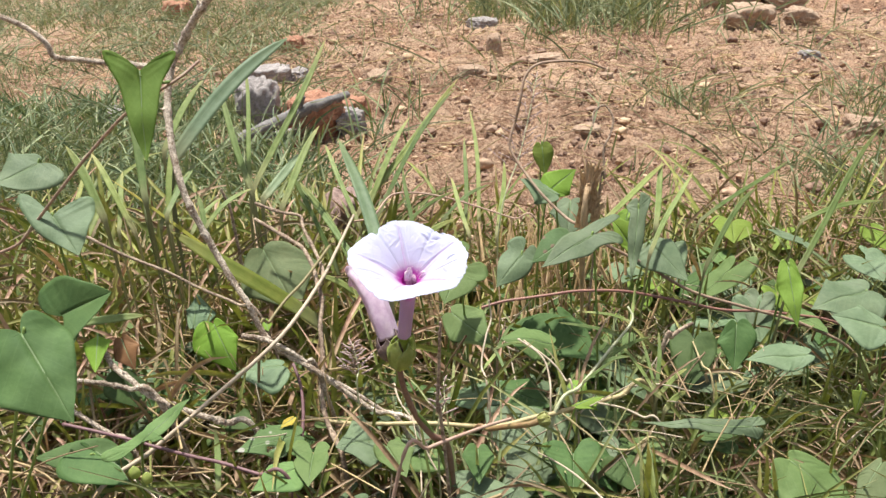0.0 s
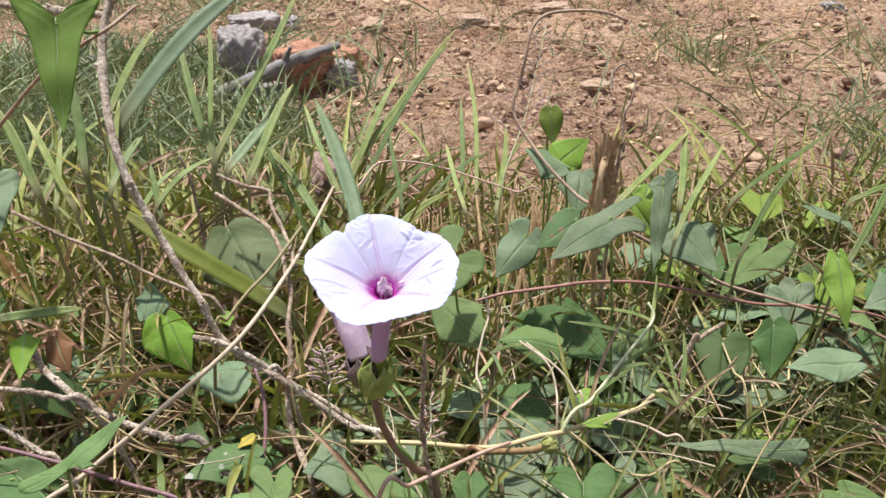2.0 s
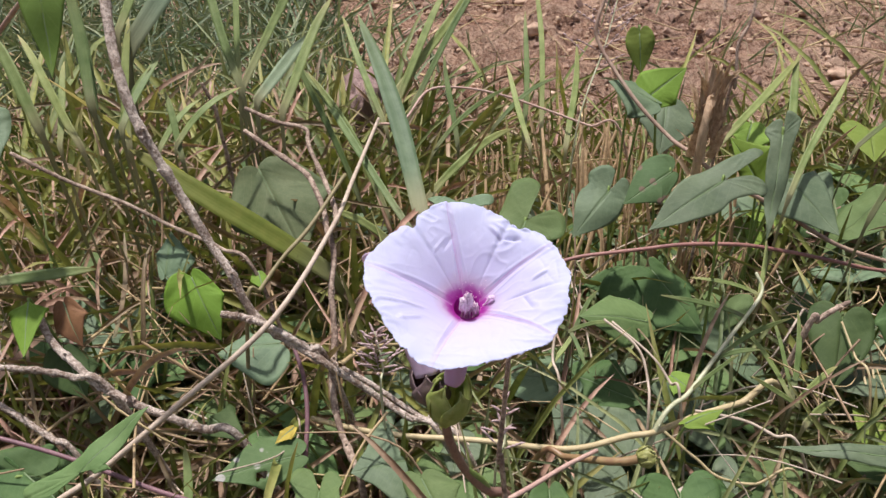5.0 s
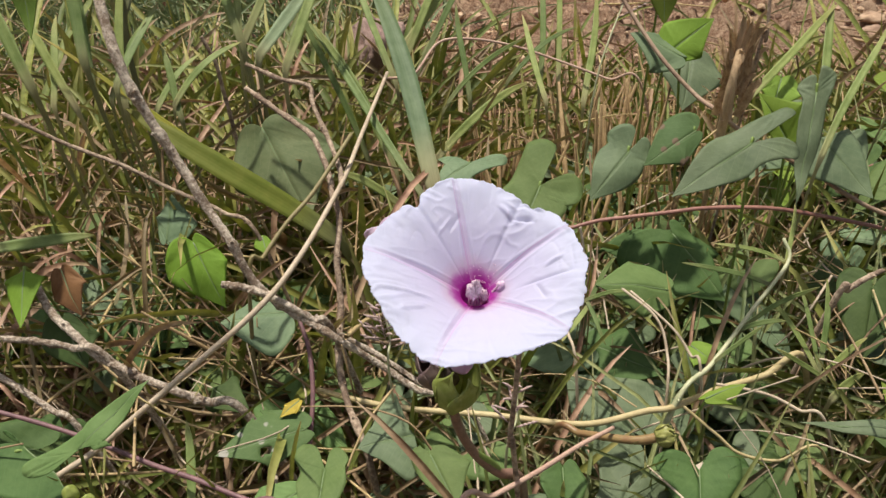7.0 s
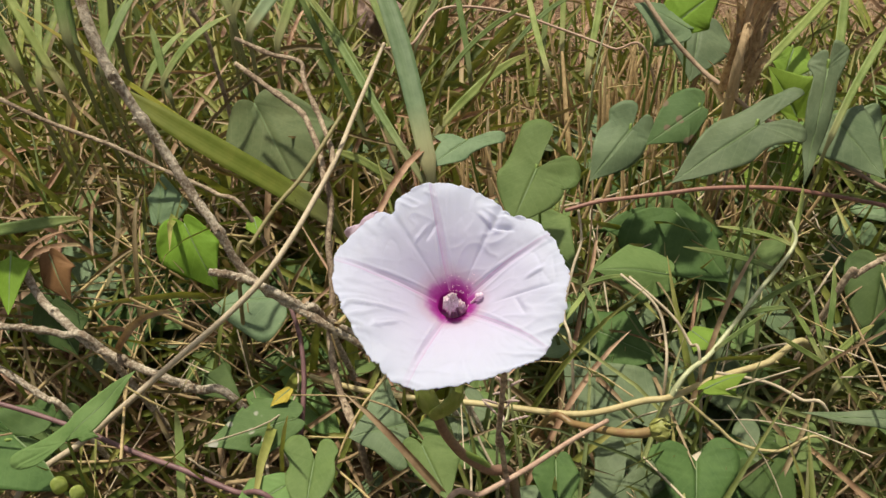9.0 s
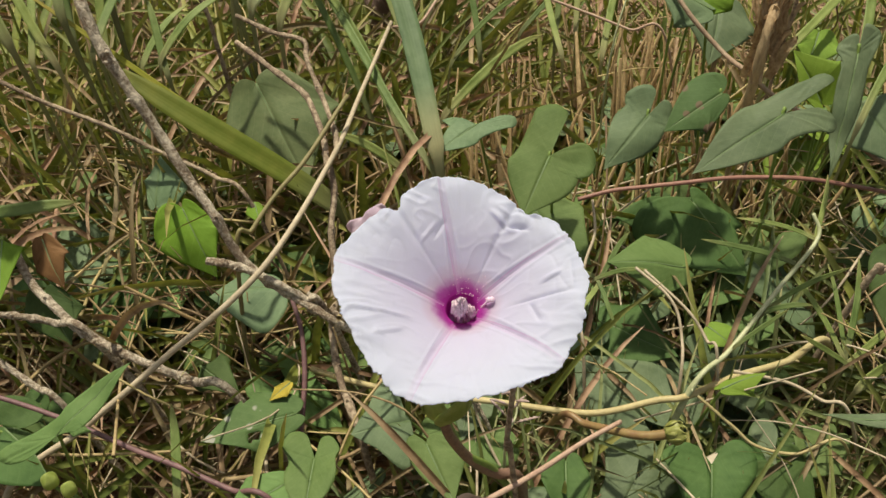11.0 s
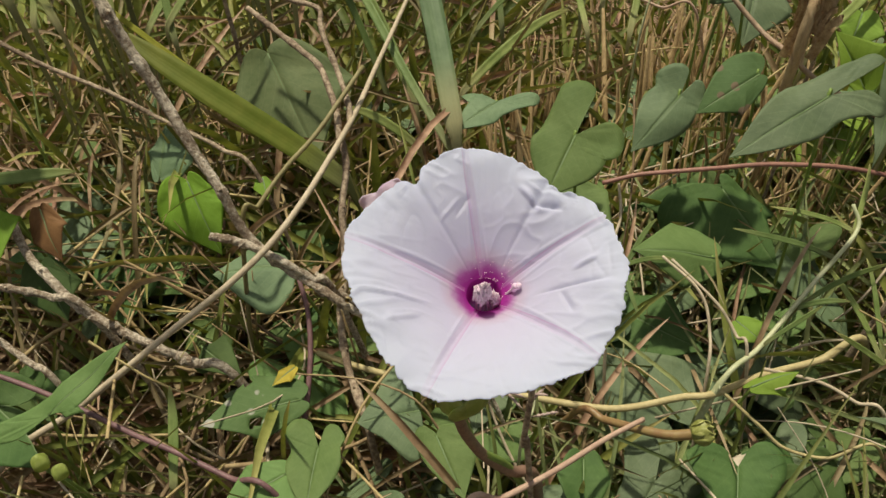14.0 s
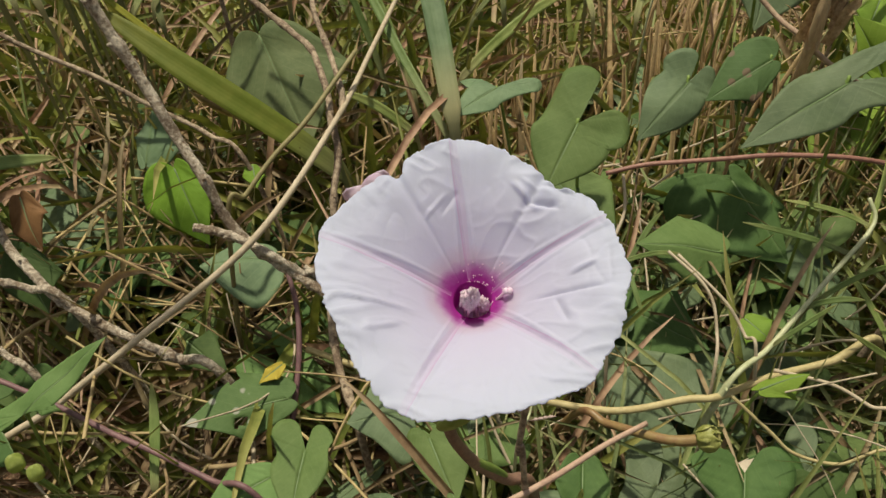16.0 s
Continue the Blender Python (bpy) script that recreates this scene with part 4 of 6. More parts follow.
def sepals(thing, foot, top, radius, material, count, seed):
    """Overlapping sepals cupped round the foot of a tube."""
    foot, top = Vector(foot), Vector(top)
    up = (top - foot)
    ln = up.length
    up.normalize()
    sx = up.cross(Vector((0, 1, 0.2))).normalized()
    sy = sx.cross(up)
    for i in range(count):
        a0 = i * 2 * math.pi / count + seed
        vs, fs = [], []
        for j in range(9):
            f = j / 8
            w = 0.95 * max(0.0, math.sin(math.pi * min(1, 0.16 + 0.84 * f))) ** 0.75 * (1.0 if f < 0.6 else 1 - ((f - 0.6) / 0.4) ** 2 * 0.8)
            rr = radius * (0.30 + 0.78 * math.sin(0.25 + f * 2.5)) * (1 + 0.06 * (i % 2))
            for k in range(7):
                a = a0 + w * (k - 3) / 3
                vs.append(foot + up * ln * f * (0.96 + 0.1 * (i % 3)) + (sx * math.cos(a) + sy * math.sin(a)) * (rr + 0.0003 * abs(k - 3)))
        for j in range(8):
            for k in range(6):
                fs.append((j * 7 + k, j * 7 + k + 1, j * 7 + k + 8, j * 7 + k + 7))
        ob = mesh_object("sepal", vs, fs, material, thing)
        so = ob.modifiers.new("thickness", "SOLIDIFY")
        so.thickness = 0.0004


sepals(flower, CALYX_FOOT, CALYX_FOOT.lerp(CALYX_TOP, 0.92), 0.0056, SEPAL, 5, 0.3)
stem_path = smooth_path([CALYX_FOOT + Vector((0, 0, 0.001)), Vector((0.0478, 0.3990, 0.1540)), Vector((0.0512, 0.4034, 0.1372)), Vector((0.0550, 0.4070, 0.1255)), Vector((0.0607, 0.4112, 0.1135)), Vector((0.0679, 0.4170, 0.1020)), Vector((0.0700, 0.4220, 0.06)), Vector((0.068, 0.42, -0.006))], 7)
mesh_object("stem", *tube(stem_path, [0.0015 + 0.0006 * i / len(stem_path) for i in range(len(stem_path))], 10, 0.05)[:2], FLOWER_STEM, flower, label="bent red-brown fleshy stem")

# the faded flower behind it
faded = tagged(empty_at("faded_flower", (0.058, 0.424, ground_z(0.058, 0.424))), "faded furled lilac flower behind the open one", "flower")
fp = smooth_path([(0.0412, 0.4078, 0.1770), (0.0375, 0.4125, 0.1860), (0.0335, 0.4190, 0.1935), (0.0292, 0.4265, 0.1978), (0.0256, 0.4338, 0.1998), (0.0243, 0.4366, 0.2003)], 8)
nf = len(fp)
vs, fs = [], []
for i, c in enumerate(fp):
    f = i / (nf - 1)
    r = 0.0046 + 0.0008 * f + 0.0050 * max(0.0, f - 0.45) ** 1.5
    d = (fp[min(i + 1, nf - 1)] - fp[max(i - 1, 0)]).normalized()
    s = d.cross(Vector((0, 1, 0.1))).normalized()
    w = s.cross(d)
    for k in range(36):
        a = 2 * math.pi * k / 36
        q = r * (1 + (0.06 + 0.14 * f ** 3) * math.sin(a * 5 + f * 5) + 0.22 * f * noise.noise(Vector((a * 2, f * 6, 9))))
        vs.append(c + (s * math.cos(a) * 1.15 + w * math.sin(a)) * q)
for i in range(nf - 1):
    for k in range(36):
        fs.append((i * 36 + k, i * 36 + (k + 1) % 36, (i + 1) * 36 + (k + 1) % 36, (i + 1) * 36 + k))
ob = mesh_object("furled_corolla", vs, fs, WILTED, faded, label="limp lilac furled petals")
so = ob.modifiers.new("thickness", "SOLIDIFY")
so.thickness = 0.0003
sepals(faded, (0.0435, 0.4065, 0.1660), (0.0405, 0.4078, 0.1800), 0.0062, WILTED_DARK, 5, 0.9)
mesh_object("stem", *tube(smooth_path([(0.0435, 0.4065, 0.1665), (0.0462, 0.4030, 0.1570), (0.0512, 0.4036, 0.1372), (0.0607, 0.4114, 0.1135), (0.0700, 0.4222, 0.06), (0.068, 0.42, -0.006)], 6), [0.0013] * 31, 8)[:2], GREEN_STEM, faded)

# ---- stems, vines, leaves and grass ----

# woody stems and twigs
woody = twig("woody_plant", "rough grey-brown woody stem rising out of dry grass", "woody plant", BARK, 0.0026, 0.0013, [(-0.0711, 0.5802, 0.3438), (-0.0815, 0.5731, 0.3246), (-0.0927, 0.5729, 0.3112), (-0.1030, 0.5719, 0.2958), (-0.1094, 0.5684, 0.2840), (-0.1107, 0.5553, 0.2653), (-0.1063, 0.5391, 0.2440), (-0.1006, 0.5264, 0.2276), (-0.0948, 0.5188, 0.2128), (-0.0876, 0.5144, 0.1973), (-0.0782, 0.5098, 0.1786), (-0.0667, 0.5007, 0.1620), (-0.0564, 0.4927, 0.1505), (-0.0494, 0.4881, 0.1346), (-0.0378, 0.4848, 0.1228), (-0.0234, 0.4814, 0.1148), (-0.0139, 0.4792, 0.1092), (-0.0052, 0.4799, 0.1008), (0.0063, 0.4796, 0.0908), (0.0205, 0.4735, 0.0845), (0.0370, 0.4680, 0.0784)], nodes=14)
twig("woody_side_twig", "thin pale woody twig meeting the stem", "twig", BARK, 0.0016, 0.002, [(-0.2444, 0.5569, 0.3380), (-0.2163, 0.5623, 0.3224), (-0.1965, 0.5617, 0.3137), (-0.1841, 0.5610, 0.3034), (-0.1809, 0.5623, 0.2939), (-0.1670, 0.5651, 0.2912), (-0.1499, 0.5669, 0.2883), (-0.1286, 0.5680, 0.2857), (-0.1105, 0.5690, 0.2832)], nodes=3, into=woody)
twig("dry_straw", "long pale straight dry straw leaning across the twigs", "straw", STRAW, 0.0011, 0.0015, [(-0.0190, 0.6785, 0.1351), (-0.0214, 0.6052, 0.1366), (-0.0217, 0.5427, 0.1423), (-0.0374, 0.4828, 0.1334), (-0.0763, 0.4534, 0.1075), (-0.1078, 0.4328, 0.0868), (-0.1385, 0.4097, 0.0678)])
twig("broken_twig", "broken brown twig with a frayed end lying on litter", "twig", BARK, 0.0016, 0.0014, [(-0.0610, 0.4835, 0.1345), (-0.0502, 0.4836, 0.1327), (-0.0366, 0.4829, 0.1264), (-0.0235, 0.4826, 0.1162), (-0.0154, 0.4839, 0.1056)], nodes=2)
twig("broken_twig", "thin cracked brown twig lying beside another twig", "twig", BARK, 0.0012, 0.0011, [(-0.0252, 0.4898, 0.1115), (-0.0109, 0.4862, 0.1019), (0.0032, 0.4843, 0.0936), (0.0253, 0.4754, 0.0834), (0.0472, 0.4649, 0.0772)], nodes=3)
fork = twig("forked_twig", "upright dry forked twig with knotty nodes", "twig", TWIG, 0.0014, 0.0016, [(-0.0262, 0.5472, 0.1421), (-0.0203, 0.5342, 0.1325), (-0.0197, 0.5190, 0.1215), (-0.0165, 0.5019, 0.1057), (-0.0155, 0.4843, 0.0949), (-0.0107, 0.4688, 0.0827), (-0.0008, 0.4515, 0.0747), (0.0035, 0.4440, 0.0653)], nodes=6)
twig("forked_twig", "dry curved twig end beside the forked twig", "twig", TWIG, 0.0012, 0.0014, [(-0.0807, 0.6057, 0.1629), (-0.0643, 0.5938, 0.1588), (-0.0492, 0.5832, 0.1548), (-0.0396, 0.5755, 0.1520), (-0.0299, 0.5585, 0.1463), (-0.0254, 0.5472, 0.1405)], nodes=4, into=fork)
twig("forked_twig", "thin crooked dry twig with short side stubs", "twig", TWIG, 0.001, 0.0013, [(-0.0811, 0.6141, 0.1724), (-0.0620, 0.6065, 0.1680), (-0.0452, 0.6011, 0.1666), (-0.0415, 0.5909, 0.1620), (-0.0317, 0.5746, 0.1526), (-0.0238, 0.5592, 0.1460), (-0.0209, 0.5494, 0.1406)], nodes=5, into=fork)
twig("thin_stalk", "thin purple-brown bare stalk standing in litter", "stalk", PURPLE, 0.001, 0.0013, [(-0.0335, 0.4914, 0.1089), (-0.0270, 0.4790, 0.1000), (-0.0234, 0.4629, 0.0890), (-0.0230, 0.4437, 0.0750), (-0.0244, 0.4258, 0.0642)])
twig("woody_twig", "knotty pale brown twig lying over dry grass", "twig", BARK, 0.0018, 0.0019, [(-0.1615, 0.5005, 0.1172), (-0.1501, 0.4882, 0.1105), (-0.1361, 0.4787, 0.1064), (-0.1229, 0.4714, 0.1004), (-0.1079, 0.4667, 0.0955), (-0.0889, 0.4619, 0.0912), (-0.0703, 0.4579, 0.0879), (-0.0508, 0.4539, 0.0845)], nodes=6)
twig("woody_twig", "short grey twig joining the knotty one", "twig", BARK, 0.0014, 0.0017, [(-0.1768, 0.4661, 0.1147), (-0.1621, 0.4669, 0.1130), (-0.1493, 0.4697, 0.1093), (-0.1342, 0.4722, 0.1033), (-0.1152, 0.4691, 0.0964)], nodes=3)
twig("woody_twig", "grey twig half buried in litter", "twig", BARK, 0.0015, 0.0012, [(-0.1733, 0.4636, 0.0962), (-0.1580, 0.4594, 0.0887), (-0.1414, 0.4532, 0.0819), (-0.1275, 0.4477, 0.0761)], nodes=2)
twig("thin_stalk", "dark thin dry stalk slanting through grass", "stalk", TWIG, 0.0011, 0.001, [(-0.1923, 0.5660, 0.1689), (-0.1648, 0.5638, 0.1539), (-0.1367, 0.5634, 0.1408), (-0.1134, 0.5620, 0.1275), (-0.0875, 0.5572, 0.1175), (-0.0655, 0.5454, 0.1078)])
twig("thin_stalk", "olive thin stalk leaning behind the straw", "stalk", OLIVE, 0.001, 0.001, [(-0.0196, 0.5741, 0.1544), (-0.0314, 0.5375, 0.1458), (-0.0415, 0.5206, 0.1393), (-0.0490, 0.5051, 0.1324), (-0.0541, 0.4952, 0.1252)])
twig("thin_stalk", "dark upright dead stalk among grass blades", "stalk", TWIG, 0.0011, 0.0014, [(-0.1194, 0.6531, 0.1701), (-0.1134, 0.6502, 0.1552), (-0.1113, 0.6471, 0.1392), (-0.1090, 0.6436, 0.1228), (-0.1080, 0.6413, 0.1049), (-0.1089, 0.6427, 0.0886)])

# creeper vines
twig("creeper_vine", "smooth purple creeping vine stem", "vine", PURPLE, 0.001, 0.0011, [(-0.1613, 0.4383, 0.1019), (-0.1364, 0.4355, 0.0974), (-0.1181, 0.4321, 0.0949), (-0.0997, 0.4276, 0.0925), (-0.0779, 0.4209, 0.0917), (-0.0600, 0.4163, 0.0909), (-0.0382, 0.4104, 0.0880), (-0.0192, 0.4058, 0.0869)])
twig("creeper_vine", "reddish creeping vine stem lying over leaves", "vine", REDVINE, 0.001, 0.0011, [(0.0873, 0.5557, 0.1130), (0.1021, 0.5600, 0.1153), (0.1167, 0.5622, 0.1165), (0.1353, 0.5649, 0.1177), (0.1565, 0.5680, 0.1190), (0.1865, 0.5730, 0.1161), (0.2126, 0.5777, 0.1091), (0.2371, 0.5824, 0.1009), (0.2669, 0.5853, 0.0927), (0.3100, 0.5920, 0.0860), (0.3700, 0.6050, 0.0620)])
twig("creeper_vine", "purple-red vine climbing to a dried hooked end", "vine", STEM_DRY, 0.0010, 0.0012, [(0.1842, 0.6742, 0.2535), (0.1726, 0.6755, 0.2578), (0.1577, 0.6756, 0.2599), (0.1340, 0.6738, 0.2587), (0.1232, 0.6694, 0.2505), (0.1186, 0.6612, 0.2331), (0.1152, 0.6597, 0.2181), (0.1111, 0.6542, 0.2065), (0.1118, 0.6501, 0.1974), (0.1200, 0.6399, 0.1861), (0.1340, 0.6230, 0.1716), (0.1503, 0.6092, 0.1588), (0.1588, 0.5931, 0.1586), (0.1733, 0.5892, 0.1479), (0.2082, 0.5858, 0.1293), (0.2260, 0.5855, 0.1172), (0.2466, 0.5840, 0.1068), (0.2806, 0.5831, 0.0961), (0.3250, 0.5800, 0.0820), (0.3650, 0.5760, 0.0560)])
twig("creeper_vine", "thin tan runner arching over the stubble", "vine", STRAWRED, 0.0009, 0.0007, [(-0.0226, 0.6990, 0.1209), (-0.0038, 0.6843, 0.1313), (0.0094, 0.7083, 0.1407), (0.0298, 0.7125, 0.1416), (0.0574, 0.7125, 0.1367), (0.0883, 0.7044, 0.1296), (0.1153, 0.6960, 0.1229), (0.1366, 0.6887, 0.1184)])
twig("creeper_vine", "dull purple-brown vine stem slanting up behind a hanging leaf", "vine", STEM_DRY, 0.0009, 0.0011, [(-0.0807, 0.5401, 0.2933), (-0.0890, 0.5255, 0.2865), (-0.1036, 0.5178, 0.2786), (-0.1210, 0.5153, 0.2681), (-0.1494, 0.5191, 0.2438), (-0.1757, 0.5167, 0.2176), (-0.2029, 0.5131, 0.1888), (-0.2384, 0.5063, 0.1543)])
twig("dry_twig", "short crooked brown dry twig on grass", "twig", TWIG, 0.0011, 0.0016, [(0.2282, 0.5303, 0.1137), (0.2205, 0.5270, 0.1114), (0.2134, 0.5244, 0.1067), (0.2081, 0.5223, 0.1008)], nodes=2)

# dry straws on the right of the flower
twig("dry_straw", "long yellow jointed straw lying over green leaves", "straw", YELLOW, 0.0013, 0.0015, [(-0.0252, 0.4749, 0.0792), (-0.0033, 0.4692, 0.0794), (0.0203, 0.4643, 0.0817), (0.0548, 0.4605, 0.0850), (0.0831, 0.4588, 0.0840), (0.0993, 0.4598, 0.0838), (0.1202, 0.4661, 0.0855), (0.1321, 0.4686, 0.0862), (0.1529, 0.4831, 0.0820), (0.1759, 0.4933, 0.0817), (0.1945, 0.5037, 0.0824)], nodes=3)
twig("grass_stalk", "pale green jointed grass stalk", "grass", STALK, 0.0008, 0.0012, [(0.1881, 0.5473, 0.1173), (0.1896, 0.5383, 0.1110), (0.1725, 0.5165, 0.1030), (0.1500, 0.4880, 0.0935), (0.1321, 0.4686, 0.0862)], nodes=3)
twig("dry_straw", "curled pale dry straw", "straw", YELLOW, 0.0007, 0.0006, [(0.1355, 0.4703, 0.0859), (0.1511, 0.4634, 0.0754), (0.1608, 0.4593, 0.0690), (0.1772, 0.4590, 0.0658), (0.1958, 0.4641, 0.0681)])
twig("dry_straw", "short pink-tan cut straw beside the stem", "straw", STRAWRED, 0.0009, 0.0011, [(0.1040, 0.4451, 0.0996), (0.0904, 0.4323, 0.1044), (0.0738, 0.4147, 0.1104), (0.0586, 0.4022, 0.1127), (0.0456, 0.3943, 0.1123)])
twig("dry_straw", "thin bleached straw standing in grass", "straw", STRAW, 0.0006, 0.0007, [(0.1113, 0.5134, 0.1128), (0.1254, 0.5014, 0.1074), (0.1301, 0.4902, 0.0985), (0.1300, 0.4741, 0.0836)])
twig("dry_straw", "thin bleached bent straw", "straw", STRAW, 0.0006, 0.0007, [(0.1150, 0.5131, 0.1118), (0.1328, 0.4990, 0.1034), (0.1405, 0.4897, 0.0962), (0.1445, 0.4808, 0.0915)])
twig("dry_straw", "white thin straw leaning on the jointed one", "straw", STRAW, 0.0007, 0.0008, [(0.1528, 0.4847, 0.0838), (0.1747, 0.4842, 0.0793), (0.1883, 0.4790, 0.0755), (0.1998, 0.4742, 0.0712)])
twig("dry_straw", "pale bent straw under the corolla", "straw", STRAW, 0.0006, 0.0007, [(0.0925, 0.5362, 0.1296), (0.0938, 0.5233, 0.1225), (0.0903, 0.5124, 0.1154), (0.0872, 0.4974, 0.1023), (0.0912, 0.4814, 0.0912)])
peg = twig("fruit_stalk", "fleshy red-brown peg with a green cupped end", "stalk", PEG, 0.0020, 0.0013, [(0.1214, 0.4397, 0.1026), (0.1163, 0.4396, 0.1004), (0.1103, 0.4407, 0.0982), (0.1022, 0.4443, 0.0946), (0.0919, 0.4512, 0.0875), (0.0809, 0.4590, 0.0785)])
sepals(peg, (0.1198, 0.4395, 0.1019), (0.1259, 0.4403, 0.1039), 0.0030, CUP, 6, 0.2)
twig("thin_stalk", "bare brown flower stalk with a scarred top", "stalk", TWIG, 0.0008, 0.001, [(0.0670, 0.4150, 0.1823), (0.0664, 0.4134, 0.1731), (0.0651, 0.4118, 0.1516), (0.0639, 0.4101, 0.1319), (0.0656, 0.4099, 0.1252)])

# creeper leaves
creeper_leaf("bright green heart-shaped creeper leaf", LEAF_BRIGHT, "heart", (-0.1008, 0.5430, 0.1087), (-0.0830, 0.5235, 0.0821), (-0.1149, 0.5319, 0.0991), (-0.0846, 0.5400, 0.1015))
creeper_leaf("blue-green creeper leaf behind a brighter one", LEAF_BLUE, "heart", (-0.1186, 0.5491, 0.1034), (-0.1198, 0.5705, 0.1185), (-0.1257, 0.5582, 0.1119), (-0.1038, 0.5558, 0.1083))
creeper_leaf("long grey-green arrow-shaped creeper leaf over the straw", LEAF_MID, "fingered", (-0.1053, 0.4179, 0.1035), (-0.0844, 0.4463, 0.1139), (-0.1242, 0.4079, 0.1012), (-0.0954, 0.4204, 0.1036), finger=0.11, body=0.15)
creeper_leaf("shaded dark green creeper leaf under a grey-green one", LEAF_DARK_SHADED, "heart", (-0.1404, 0.4338, 0.0796), (-0.1790, 0.4303, 0.0827), (-0.1322, 0.4238, 0.0744), (-0.1402, 0.4458, 0.0855))
creeper_leaf("eaten creeper leaf with pale round spots", LEAF_SPOT, "heart", (-0.0234, 0.4466, 0.0865), (-0.0571, 0.4293, 0.0883), (-0.0335, 0.4305, 0.0823), (-0.0405, 0.4536, 0.0913), hole=True)
creeper_leaf("light green two-lobed creeper leaf", LEAF_MID, "fingered", (-0.0099, 0.4251, 0.0902), (-0.0083, 0.4006, 0.0867), (-0.0215, 0.4317, 0.0935), (-0.0031, 0.4319, 0.0936), finger=0.22, body=0.42)
creeper_leaf("light green creeper leaf near the ground", LEAF_MID, "heart", (-0.0188, 0.4144, 0.0889), (-0.0385, 0.3964, 0.0875), (-0.0123, 0.4001, 0.0868), (-0.0319, 0.4148, 0.0917))
creeper_leaf("two-lobed green creeper leaf with a browned edge", LEAF_MID, "fingered", (0.0734, 0.5357, 0.1526), (0.0636, 0.5126, 0.1390), (0.0734, 0.5553, 0.1641), (0.0917, 0.5340, 0.1516), finger=0.28, body=0.52)
creeper_leaf("grey-green creeper leaf seen edge-on", LEAF_BLUE, "fingered", (0.0372, 0.5928, 0.1265), (0.0189, 0.5756, 0.1211), (0.0220, 0.5960, 0.1275), (0.0562, 0.5973, 0.1279), finger=0.15, body=0.32)
creeper_leaf("large grey-green arrow-shaped creeper leaf", LEAF_BLUE, "fingered", (0.1599, 0.5339, 0.1774), (0.1252, 0.5097, 0.1653), (0.1784, 0.5310, 0.1760), (0.1774, 0.5479, 0.1844), finger=0.115, body=0.24)
creeper_leaf("green creeper leaf standing behind the red vine", LEAF_BLUE, "fingered", (0.1176, 0.5846, 0.1410), (0.0980, 0.5638, 0.1242), (0.1283, 0.5852, 0.1407), (0.1120, 0.5940, 0.1494), finger=0.22, body=0.36)
creeper_leaf("dark creeper leaf with brown damage", LEAF_WORN, "heart", (0.1491, 0.5907, 0.1489), (0.1235, 0.5745, 0.1384), (0.1426, 0.5756, 0.1380), (0.1400, 0.5979, 0.1548))
creeper_leaf("green creeper leaf beside the dead stub", LEAF_BLUE, "heart", (0.1648, 0.7065, 0.1333), (0.1584, 0.6740, 0.1132), (0.1454, 0.6924, 0.1286), (0.1839, 0.6951, 0.1247))
creeper_leaf("round yellow-green creeper leaf", LEAF_YELLOW, "heart", (0.2051, 0.6556, 0.1447), (0.1977, 0.6378, 0.1336), (0.1886, 0.6427, 0.1408), (0.2150, 0.6468, 0.1406))
creeper_leaf("narrow upright grey-green creeper leaf", LEAF_BLUE, "fingered", (0.1976, 0.5814, 0.1761), (0.1882, 0.5468, 0.1361), (0.1920, 0.5849, 0.1801), (0.2027, 0.5887, 0.1846), finger=0.10, body=0.11)
creeper_leaf("green creeper leaf lying on litter", LEAF_BLUE, "arrow", (0.2193, 0.6099, 0.1288), (0.2327, 0.5882, 0.1172), (0.2110, 0.5963, 0.1227), (0.2393, 0.6230, 0.1323))
creeper_leaf("pale green five-sided creeper leaf", LEAF_MID, "heart", (0.1350, 0.5277, 0.1004), (0.0998, 0.5204, 0.1076), (0.1243, 0.5141, 0.0962), (0.1208, 0.5427, 0.1045))
creeper_leaf("large dark creeper leaf under the red vine", LEAF_DARK_SHADED, "heart", (0.1366, 0.5911, 0.0849), (0.1330, 0.5663, 0.0729), (0.1011, 0.5744, 0.0801), (0.1687, 0.5801, 0.0818))
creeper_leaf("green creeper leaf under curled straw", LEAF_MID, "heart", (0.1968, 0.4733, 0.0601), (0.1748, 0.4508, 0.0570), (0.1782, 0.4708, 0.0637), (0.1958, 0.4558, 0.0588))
creeper_leaf("dark two-lobed creeper leaf near the ground", LEAF_DARK_SHADED, "lobed", (0.1415, 0.4463, 0.0731), (0.1383, 0.4170, 0.0635), (0.1258, 0.4492, 0.0791), (0.1563, 0.4518, 0.0766))
creeper_leaf("dark creeper leaf half hidden in straw", LEAF_DARK_SHADED, "heart", (0.0847, 0.4350, 0.0858), (0.0852, 0.4102, 0.0806), (0.0759, 0.4289, 0.0882), (0.0937, 0.4302, 0.0864))
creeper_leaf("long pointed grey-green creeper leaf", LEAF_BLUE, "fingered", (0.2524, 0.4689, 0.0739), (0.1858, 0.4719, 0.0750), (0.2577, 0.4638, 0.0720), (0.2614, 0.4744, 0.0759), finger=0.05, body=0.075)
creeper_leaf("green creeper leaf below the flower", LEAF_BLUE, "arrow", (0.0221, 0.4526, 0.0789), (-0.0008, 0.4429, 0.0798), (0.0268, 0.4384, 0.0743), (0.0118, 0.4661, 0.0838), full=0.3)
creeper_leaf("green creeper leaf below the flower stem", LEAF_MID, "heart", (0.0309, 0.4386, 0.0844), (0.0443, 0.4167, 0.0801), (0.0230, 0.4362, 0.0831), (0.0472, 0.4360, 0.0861))
